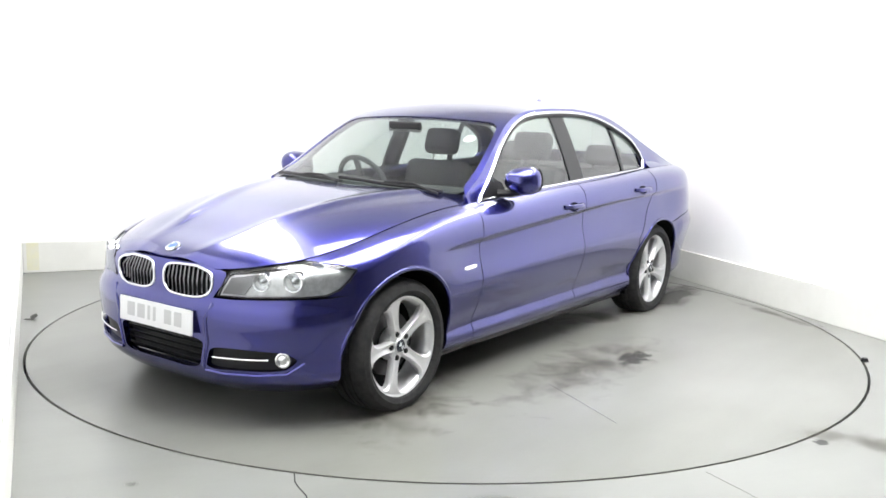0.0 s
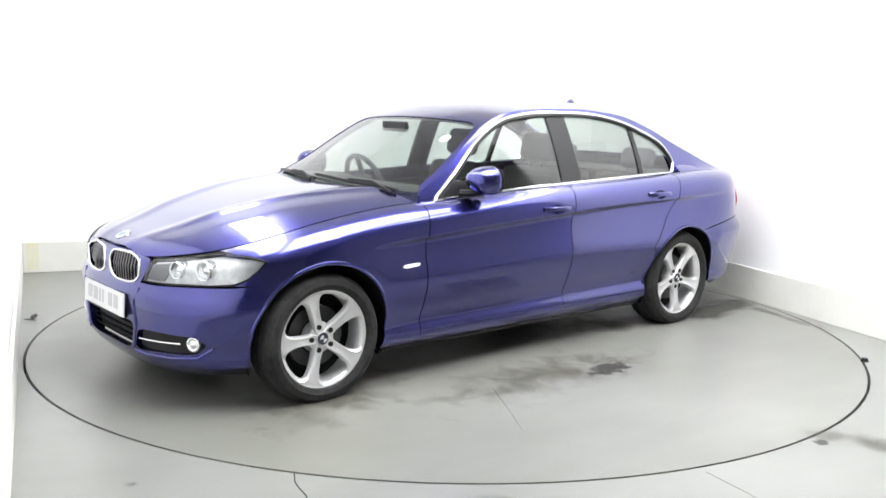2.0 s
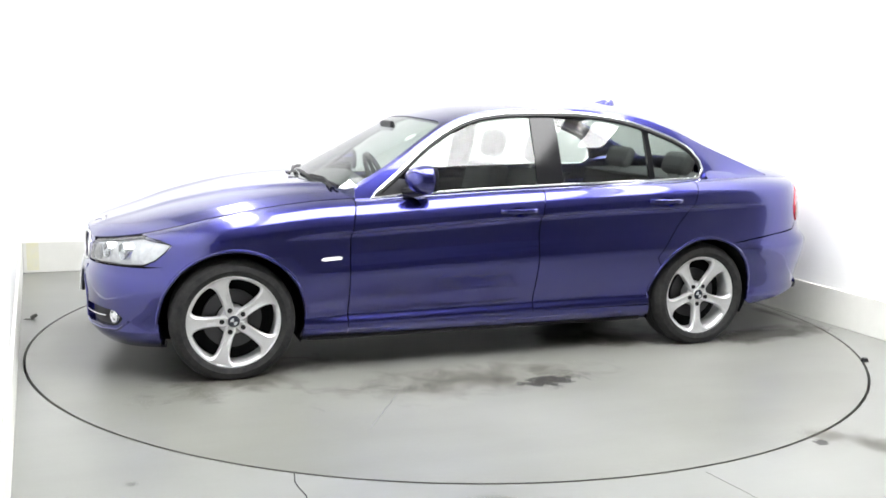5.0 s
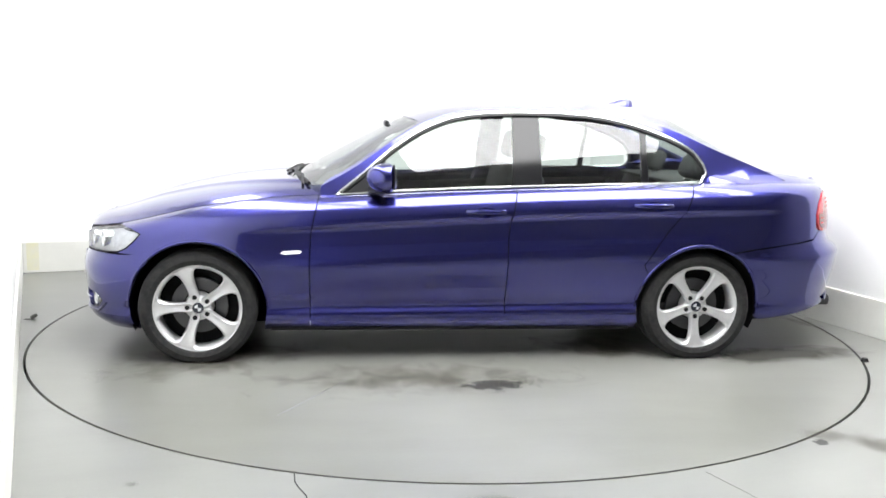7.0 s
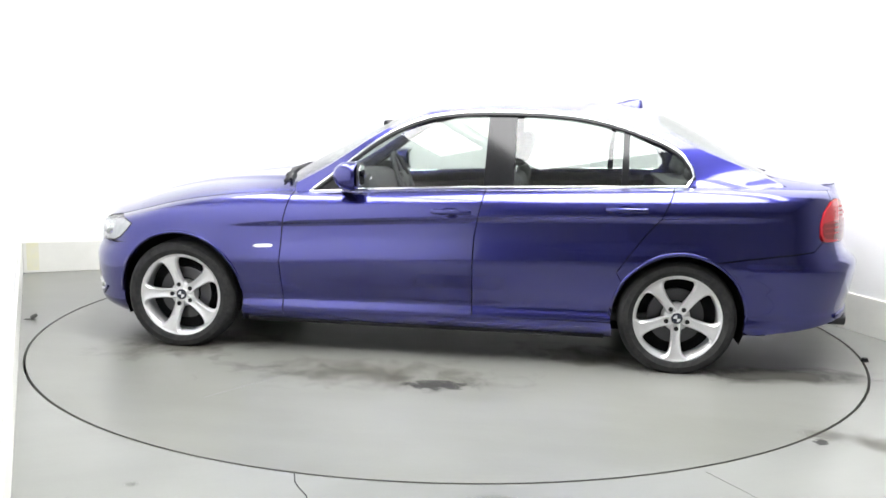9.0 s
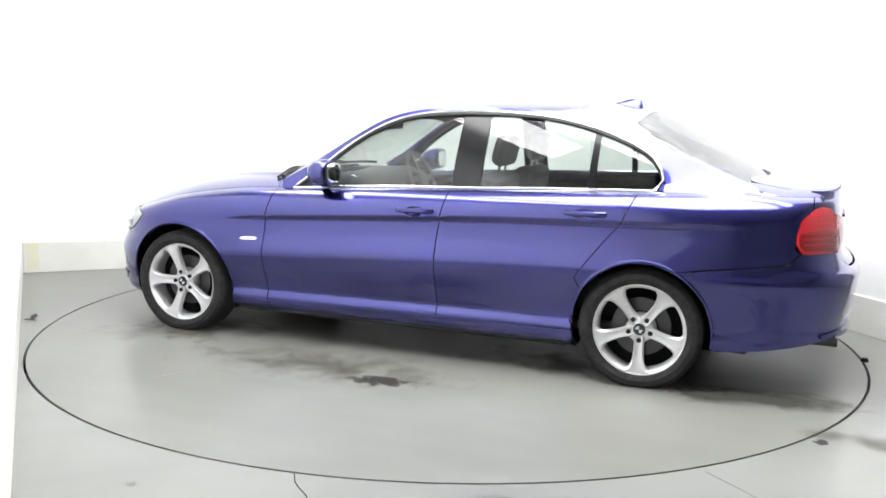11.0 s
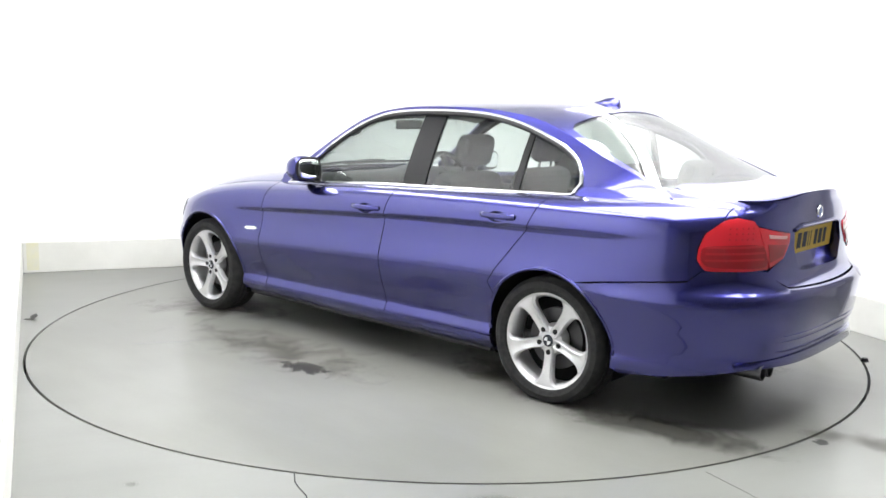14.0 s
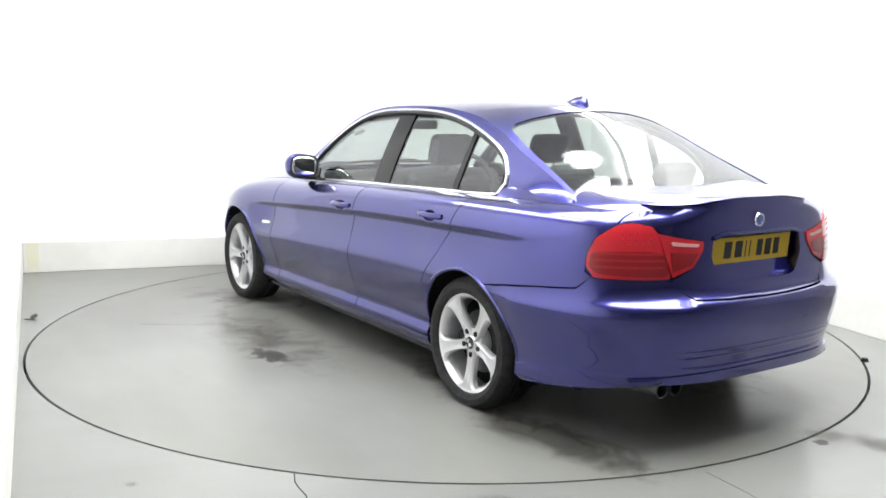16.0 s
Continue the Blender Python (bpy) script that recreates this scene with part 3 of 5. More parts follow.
    rs = spline([(-1.29, 0.0), (-1.285, 0.25), (-1.262, rail_v(-1.26) - 0.09), (-1.285, rail_v(-1.28) - 0.05), (-1.4, rail_v(-1.4) - 0.04), (-1.6, rail_v(-1.6) - 0.035), (-1.75, rail_v(-1.75) - 0.03), (-1.87, rail_v(-1.87) - 0.03)], 0.04)
    left = [(u, rail_v(u)) for u in np.linspace(-1.92, 0.735, 70)]
    lo = left + [(p.x, p.y) for p in ws[1:]]
    ro = [(p.x, -p.y) for p in ws[-2:0:-1]] + [(u, -v) for u, v in left[::-1]]
    re = [(p.x, -p.y) for p in rs[:0:-1]] + [(p.x, p.y) for p in rs]
    patch("roof", lo + ro + re, on_roof, PAINT, car)
    inner = spline([(0.69, rail_v(0.69) - 0.037), (0.5, rail_v(0.5) - 0.037), (0.3, rail_v(0.3) - 0.037), (0.213, rail_v(0.21) - 0.052), (0.198, rail_v(0.2) - 0.092), (0.238, 0.25), (0.248, 0.0)], 0.04)
    base = spline([(0.93, 0.0), (0.91, 0.25), (0.85, 0.5), (0.77, 0.66), (0.72, 0.70)], 0.04)
    sh = [(p.x, p.y) for p in base] + [(p.x, p.y) for p in inner]
    patch("windscreen", sh + [(a, -b) for a, b in sh[-2:0:-1]], on_roof, SCREEN, car, "clear windscreen glass", thick=0.0, lift=-0.004)
    inner = [(p.x - 0.003, p.y - 0.003) for p in rs]
    base = spline([(-1.873, rail_v(-1.87) - 0.033), (-1.92, 0.42), (-1.955, 0.2), (-1.965, 0.0)], 0.04)
    sh = [(inner[0][0], 0.0)] + inner[1:] + [(p.x, p.y) for p in base[1:]]
    patch("rear_window", sh + [(a, -b) for a, b in sh[-2:0:-1]], on_roof, SCREEN, car, "heated rear window glass", thick=0.0, lift=-0.004)
    # boot lid top
    vs_ = np.linspace(0.543, -0.543, 19)
    e = [(-2.2, 0.575), (-2.1, 0.59), (-2.0, 0.595), (-1.9, 0.585), (-1.86, 0.56)]
    patch("boot_lid", [lip(v)[0] for v in vs_] + [(u, -v) for u, v in e] + spline([(-1.84, -0.47), (-1.92, -0.2), (-1.935, 0.0), (-1.92, 0.2), (-1.84, 0.47)], 0.05) + e[::-1], on_deck, PAINT, car)
    # bumpers
    low_edge = [front_u(1.70, 0.16)] + [front_v(v, 0.15) for v in (0.6, 0.3, 0.0, -0.3, -0.6)] + [(2 * K - front_u(1.70, 0.16)[0], 0.16)]
    arch_f = [front_u(AXLE + math.sqrt(AR ** 2 - (w - HUB) ** 2), w) for w in (0.56, 0.5, 0.44, 0.38, 0.32, 0.26, 0.2)]
    upper = [front_u(1.695, 0.585), front_u(1.80, 0.575), front_v(0.62, 0.57), front_v(0.42, 0.56), front_v(0.34, 0.56), front_v(0.40, 0.672)] + [front_v(v, 0.695) for v in (0.3, 0.15, 0.0, -0.15, -0.3)]
    up2 = [(2 * K - a, b) for a, b in upper[5::-1]]
    o = arch_f + low_edge[0:] + [(2 * K - a, b) for a, b in arch_f[::-1]] + up2 + upper[:5:-1] + upper[5::-1]
    holes = [[front_v(v, w) for v, w in h] for h in FRONT_HOLES]
    patch("front_bumper", o, on_front, PAINT, car, res=0.025, holes=holes, thick=0.03)
    arch_r = [rear_u(-AXLE - math.sqrt(AR_R ** 2 - (w - HUB) ** 2), w) for w in (0.612, 0.56, 0.5, 0.44, 0.38, 0.32, 0.27, 0.24)]
    low_r = [rear_u(-1.76, 0.222)] + [rear_v(v, 0.298) for v in (0.6, 0.3, 0, -0.3, -0.6)] + [(2 * K - rear_u(-1.76, 0.222)[0], 0.222)]
    ur = [rear_u(-1.70, 0.634), rear_u(-1.872, 0.657), rear_u(-2.06, 0.677), rear_u(-2.108, 0.726), rear_v(0.6, 0.72), rear_v(0.515, 0.718), rear_v(0.42, 0.64), rear_v(0, 0.63)]
    o = arch_r + low_r + [(2 * K - a, b) for a, b in arch_r[::-1]] + [(2 * K - a, b) for a, b in ur] + ur[-2::-1]
    patch("rear_bumper", o, on_rear, PAINT, car, res=0.03)
    # rear face of the boot lid
    o = [rear_v(v, w) for v, w in ((0.515, 0.71), (0.415, 0.646), (0, 0.636), (-0.415, 0.646), (-0.515, 0.71), (-0.40, 0.765), (-0.335, 0.873), (-0.543, 0.914))]
    o += [lip(v)[1] for v in vs_[::-1]] + [rear_v(v, w) for v, w in ((0.543, 0.914), (0.335, 0.873), (0.40, 0.765))]
    patch("boot_face", o, on_rear, PAINT, car, res=0.025, thick=0.058, holes=[[rear_v(v, w) for v, w in PLATE_RECESS]])


body_panels()


def windows():
    top = curve(*[(p.x, p.y) for p in dlo if -1.42 < p.x < 0.64])
    for s in (1, -1):
        for name, a, b in (("front_window", 0.60, -0.325), ("rear_side_window", -0.475, -1.065), ("quarter_window", -1.09, -1.40)):
            us = np.linspace(a, b, 24)
            up = [(u, top(u) - 0.014) for u in us]
            dn = [(u, belt_w(u) + 0.004) for u in us[::-1]]
            patch(name, up + dn, on_glass, GLASS, car, "", thick=0.0, lift=-0.012, side=s)
        # black pillar covers
        for a, b in ((-0.318, -0.482), (-1.058, -1.097)):
            patch("pillar_cover", [(a, belt_w(a) + 0.004), (a - 0.012, top(a) - 0.012), (b - 0.004, top(b) - 0.012), (b, belt_w(b) + 0.004)], on_glass, GLOSS, car, "gloss black pillar cover", lift=-0.006, side=s)
        # black seal just inside the bright strip
        bm = bmesh.new()
        tube(bm, [(q[0], s * (q[1] - 0.004), q[2]) for q in (on_glass(p.x, p.y - 0.016) for p in dlo[1:-1])], 0.013, 6)
        part("window_seal", bm, BLACK, car, "black rubber window seal", True)
        bm = bmesh.new()
        loop = [on_glass(p.x, p.y) for p in dlo] + [on_glass(u, belt_w(u) - 0.002) for u in np.linspace(-1.37, 0.6, 30)]
        tube(bm, [(a, s * (b + 0.003), c) for a, b, c in loop], 0.0095, 8, closed=True, ref=(0, 1, 0))
        part("window_trim", bm, CHROME, car, "bright chrome window surround", True)


windows()


CAP = material("centre_cap", (0.03, 0.035, 0.05), 0.25, 0.2, 0.5)
CAP_QUARTER = material("cap_quarter", (0.6, 0.62, 0.64), 0.3, 0.2, 0.5)


def wheel(u, s, spin):
    hub = new("wheel")
    hub.parent = car
    hub.matrix_local = pose(u, s * 0.81, HUB) @ (Matrix.Identity(4) if s > 0 else pose(0, 0, 0, 0, 0, 180))
    bm = bmesh.new()
    prof = [(0.232, 0.03), (0.24, 0.047), (0.262, 0.057), (0.288, 0.052), (0.303, 0.036), (0.312, 0.015), (0.3132, -0.014), (0.306, -0.016), (0.306, -0.023), (0.3138, -0.025), (0.3142, -0.046), (0.306, -0.048), (0.306, -0.056), (0.3145, -0.058), (0.3142, -0.078), (0.306, -0.080), (0.306, -0.088), (0.3138, -0.090), (0.312, -0.135), (0.303, -0.156), (0.288, -0.17), (0.262, -0.175), (0.24, -0.165), (0.232, -0.15)]
    lathe(bm, prof, 64)
    for v in bm.verts:
        if v.co.z < -HUB + 0.002:
            v.co.z = -HUB + 0.002
    part("tyre", bm, RUBBER, hub, "black rubber tyre", True, 0.5)
    bm = bmesh.new()
    lathe(bm, [(0.205, -0.14), (0.222, -0.13), (0.21, -0.02), (0.214, 0.02), (0.228, 0.034), (0.237, 0.036), (0.238, 0.028), (0.234, 0.0), (0.225, -0.02)], 64)
    part("rim", bm, ALLOY, hub, "silver alloy wheel rim", True, 0.7)
    for k in range(5):
        a = radians(spin + 72 * k)
        bm = bmesh.new()
        # spoke sections: radius, half width, face depth
        sec = [(0.036, 0.024, 0.012), (0.058, 0.030, 0.013), (0.08, 0.026, 0.014), (0.11, 0.025, 0.017), (0.15, 0.028, 0.023), (0.18, 0.034, 0.028), (0.20, 0.043, 0.031), (0.213, 0.057, 0.033), (0.225, 0.082, 0.034)]
        rows = []
        for r, h, d in sec:
            row = []
            for x, y in ((-1, -0.030), (-1, -0.006), (-0.72, 0.003), (0, -0.004), (0.72, 0.003), (1, -0.006), (1, -0.030)):
                ang = a + x * h / r
                row.append(bm.verts.new((r * math.cos(ang), d + y, r * math.sin(ang))))
            rows.append(row)
        for p, q in zip(rows, rows[1:]):
            for i in range(len(p) - 1):
                bm.faces.new((p[i], p[i + 1], q[i + 1], q[i]))
        bmesh.ops.recalc_face_normals(bm, faces=bm.faces[:])
        part("spoke", bm, ALLOY, hub, "", True, 0.7)
        bm = bmesh.new()
        bmesh.ops.create_cone(bm, cap_ends=True, segments=12, radius1=0.0125, radius2=0.0125, depth=0.012, matrix=Matrix.Translation((0.058 * math.cos(a), 0.0105, 0.058 * math.sin(a))) @ pose(0, 0, 0, 90))
        bmesh.ops.create_cone(bm, cap_ends=True, segments=6, radius1=0.008, radius2=0.007, depth=0.014, matrix=Matrix.Translation((0.058 * math.cos(a), 0.0115, 0.058 * math.sin(a))) @ pose(0, 0, 0, 90))
        part("lug_bolt", bm, BLACK, hub, "dark recessed wheel bolt")
    bm = bmesh.new()
    lathe(bm, [(0.0001, 0.020), (0.031, 0.019), (0.036, 0.010), (0.05, 0.006), (0.068, 0.002), (0.076, -0.02), (0.078, -0.05)], 40)
    part("hub", bm, ALLOY, hub, "", True, 0.6)
    bm = bmesh.new()
    lathe(bm, [(0.0001, 0.0255), (0.027, 0.0235), (0.03, 0.02)], 32)
    cap = part("hub_cap", bm, CAP, hub, "small round dark centre cap", True)
    for k in (0, 2):
        bm = bmesh.new()
        fan = [bm.verts.new((0.019 * math.cos(radians(a)), 0.0262, 0.019 * math.sin(radians(a)))) for a in range(90 * k, 90 * k + 91, 15)]
        bm.faces.new([bm.verts.new((0, 0.0268, 0))] + fan)
        bmesh.ops.recalc_face_normals(bm, faces=bm.faces[:])
        part("cap_quarter", bm, CAP_QUARTER, cap, "pale quarter of the cap")
    bm = bmesh.new()
    lathe(bm, [(0.085, -0.05), (0.15, -0.05), (0.15, -0.075), (0.085, -0.075)], 40)
    part("brake_disc", bm, STEEL, hub, "steel brake disc", True, 0.5)
    bm = bmesh.new()
    lathe(bm, [(0.0001, -0.09), (0.225, -0.09), (0.225, -0.1)], 40)
    part("brake_shield", bm, CAVITY, hub, "dark brake backing plate", True, 0.5)
    return hub


for u_, sp in ((AXLE, 72), (-AXLE, -90)):
    for s_ in (1, -1):
        wheel(u_, s_, sp)


def motions():
    rows_t, rows_c = [], []
    for k in range(33):
        t = k * 0.5
        a = -1.02676e-3 * t ** 3 + 1.07456e-2 * t * t - 6.73024 * t + 233.903
        rows_t.append((t, pose(0, 0, 0, 0, 0, a)))
        rows_c.append((t, pose(0, 0, 0, 0, 0, a) @ pose(0.053, -0.0436, 0.001)))
    walk(turntable, rows_t)
    walk(car, rows_c)



# ---- lamps, grilles, trim ----
LENS = clear("clear_lens", (0.9, 0.92, 0.92), 0.03)
REFLECTOR = material("lamp_reflector", (0.8, 0.81, 0.82), 0.16, 0.9)
BEZEL = material("lamp_bezel", (0.14, 0.14, 0.145), 0.4, 0.3)
HOUSING = grain(material("lamp_housing_silver", (0.4, 0.4, 0.41), 0.28, 0.75), 30, (0.52, 0.52, 0.53), (0.72, 0.72, 0.73))
RED = material("red_lens", (0.50, 0.012, 0.022), 0.25, 0.0, 0.8)
DEEP_RED = material("deep_red_lens", (0.24, 0.005, 0.010), 0.25, 0.0, 0.8)
STRIP_RED = material("light_strip_red", (0.34, 0.012, 0.018), 0.25, 0.0, 0.5)
FROST = material("frosted_lens", (0.8, 0.8, 0.8), 0.3, 0.0, 0.6)
WHITE = material("white_plate", (0.8, 0.8, 0.8), 0.4)
YELLOW = material("yellow_plate", (0.72, 0.47, 0.02), 0.4)
SLAT = material("grey_slat", (0.35, 0.35, 0.36), 0.35, 0.8)
INK = material("black_ink", (0.015, 0.015, 0.015), 0.5)
SILVERED = material("mirror_glass", (0.8, 0.82, 0.83), 0.03, 1.0)
BADGE = material("badge_blue", (0.05, 0.12, 0.35), 0.3, 0.0, 0.5)


def front_end():
    for s in (1, -1):
        m = (lambda pts: pts) if s > 0 else flip
        # bonnet-side lamp
        o = [front_v(0.36, 0.572), front_v(0.405, 0.655)] + [front_u(u, belt_w(u) - 0.005) for u in (2.01, 1.97, 1.92, 1.86, 1.80)] + [front_u(u, w) for u, w in ((1.72, 0.709), (1.672, 0.692), (1.706, 0.652), (1.752, 0.612), (1.80, 0.590), (1.88, 0.582))] + [front_v(0.5, 0.574)]
        lamp = patch("headlight", o, on_front, LENS, car, "clear headlight with twin round lamps", res=0.03, thick=0.0, lift=0.002, side=s)
        patch("housing", o, on_front, HOUSING, lamp, "silvery reflector housing", res=0.03, thick=0.0, lift=-0.022, side=s)
        c = (sum(p[0] for p in o) / len(o), sum(p[1] for p in o) / len(o))
        bm = bmesh.new()
        tube(bm, [Vector((q[0], s * q[1], q[2])) for q in (on_front(*p) for p in o)], 0.004, 6, closed=True, ref=(0.7, 0.7 * s, 0))
        part("seal", bm, BLACK, lamp, "thin black lamp seal", True)
        # dark inner third and round projectors
        patch("bezel", [front_v(0.375, 0.580), front_v(0.42, 0.655), front_v(0.50, 0.68), front_v(0.48, 0.582)], on_front, BEZEL, lamp, "grey inner bezel", res=0.03, lift=-0.012, side=s)
        for v, w, r in ((0.545, 0.640, 0.040), (0.655, 0.645, 0.044)):
            x, y, z = on_front(*front_v(v, w))
            bm = bmesh.new()
            lathe(bm, [(r, 0.045), (r * 0.97, 0.052), (r * 0.85, 0.05), (r * 0.7, 0.03), (r * 0.45, 0.036), (0.0005, 0.05)], 24)
            lathe(bm, [(r, 0.045), (r, 0.0)], 24)
            ob = part("projector", bm, REFLECTOR, lamp, "round projector lens with bright ring", True, 0.5)
            ob.matrix_local = Matrix.Translation((x - 0.054, s * (y - 0.018), z)) @ pose(0, 0, 0, 0, 0, -90 + s * 22)
            bm = bmesh.new()
            lathe(bm, [(0.0005, 0.051), (r * 0.4, 0.046), (r * 0.66, 0.034)], 20)
            lens_ = part("bulb_lens", bm, BEZEL, lamp, "grey glass bulb lens", True)
            lens_.matrix_local = ob.matrix_local.copy()
        # kidney grille
        k = [front_v(v, w) for v, w in m(KIDNEY)]
        grille = patch("grille", k, on_front, CAVITY, car, "chrome-rimmed kidney grille with upright slats", res=0.03, thick=0.0, lift=-0.035)
        bm = bmesh.new()
        tube(bm, [on_front(*p) for p in k], 0.0068, 8, closed=True, ref=(1, 0, 0))
        part("grille_frame", bm, CHROME, grille, "chrome grille surround", True)
        for i in range(11):
            v = s * (0.052 + 0.262 * i / 10)
            w0, w1 = 0.548 + 0.02 * (abs(v) > 0.25) + 0.012 * (i == 10), 0.688 - 0.012 * (i == 10)
            bm = bmesh.new()
            a, b = on_front(*front_v(v, w0)), on_front(*front_v(v, w1))
            tube(bm, [(a[0] - 0.016, a[1], a[2]), ((a[0] + b[0]) / 2 - 0.004, v, (w0 + w1) / 2), (b[0] - 0.016, b[1], b[2])], 0.0032, 6)
            part("slat", bm, SLAT, grille, "", True)
        # fog lamp slot
        k = [front_v(v, w) for v, w in m(FOG)]
        slot = patch("fog_slot", k, on_front, BLACK, car, "black lower bumper slot", res=0.04, thick=0.0, lift=-0.03)
        bm = bmesh.new()
        tube(bm, [on_front(*front_v(s * v, 0.3 + (v - 0.33) * 0.05)) for v in np.linspace(0.345, 0.6, 8)], 0.0045, 6)
        part("fog_bar", bm, CHROME, slot, "thin chrome bar", True)
        x, y, z = on_front(*front_v(s * 0.645, 0.316))
        bm = bmesh.new()
        lathe(bm, [(0.036, 0.0), (0.034, 0.014), (0.028, 0.016), (0.02, 0.012), (0.0005, 0.02)], 24)
        ob = part("fog_lamp", bm, REFLECTOR, slot, "small round fog lamp", True, 0.6)
        ob.matrix_local = Matrix.Translation((x - 0.016, y, z)) @ pose(0, 0, 0, 0, 0, -90 + s * 28)
        # body crease round the slot
        bm = bmesh.new()
        tube(bm, [on_front(*front_v(s * v, w)) for v, w in ((0.30, 0.235), (0.40, 0.232), (0.55, 0.24), (0.66, 0.252), (0.715, 0.30))], 0.008, 6)
        part("bumper_lip", bm, PAINT, car, "", True)
        bm = bmesh.new()
        tube(bm, [(x - 0.003, y, z) for x, y, z in (on_front(*front_v(s * v, w)) for v, w in ((0.345, 0.535), (0.318, 0.47), (0.312, 0.41), (0.318, 0.36), (0.29, 0.25)))], 0.010, 8, ref=(1, 0, 0))
        part("bumper_ridge", bm, PAINT, car, "", True)
    k = [front_v(v, w) for v, w in INTAKE]
    intake = patch("lower_grille", k, on_front, BLACK, car, "black lower air intake grille", res=0.04, thick=0.0, lift=-0.05)
    for w in (0.262, 0.290, 0.318, 0.346):
        bm = bmesh.new()
        tube(bm, [(x - 0.03, y, z) for x, y, z in (on_front(*front_v(v, w)) for v in np.linspace(-0.285, 0.285, 10))], 0.005, 6)
        part("mesh_bar", bm, CAVITY, intake, "", True)
    # front plate, its writing as plain bars
    plate = new("front_plate")
    plate.parent = car
    plate.matrix_local = pose(nose(0.44) + 0.012, 0, 0.44, 0, -3, 0)
    part("plate", box(bmesh.new(), -0.004, -0.26, -0.056, 0.004, 0.26, 0.056, 0.003), WHITE, plate, "white front number plate")
    for y0, y1 in ((-0.20, -0.145), (-0.125, -0.07), (-0.05, -0.03), (-0.01, 0.01), (0.07, 0.12), (0.14, 0.19)):
        part("plate_mark", box(bmesh.new(), 0.0042, y0, -0.028, 0.0055, y1, 0.036), material("faded_ink", (0.55, 0.55, 0.55), 0.5) if y0 < -0.19 else bpy.data.materials["faded_ink"], plate, "pale plain bar on the plate")
    part("plate_holder", box(bmesh.new(), -0.02, -0.2, -0.07, -0.0045, 0.2, 0.045, 0.003), BLACK, plate, "black plate holder")
    # bonnet badge
    x, y, z = on_hood(2.0, 0)
    bm = bmesh.new()
    lathe(bm, [(0.0005, 0.006), (0.024, 0.004)], 24)
    badge = part("bonnet_badge", bm, BADGE, car, "small round bonnet badge", True)
    badge.matrix_local = Matrix.Translation((x, y, z + 0.002)) @ pose(0, 0, 0, 66, 0, -90)
    bm = bmesh.new()
    lathe(bm, [(0.024, 0.002), (0.025, 0.0065), (0.034, 0.005), (0.036, 0.0)], 24)
    part("ring", bm, CHROME, badge, "chrome badge ring", True, 0.4)


front_end()


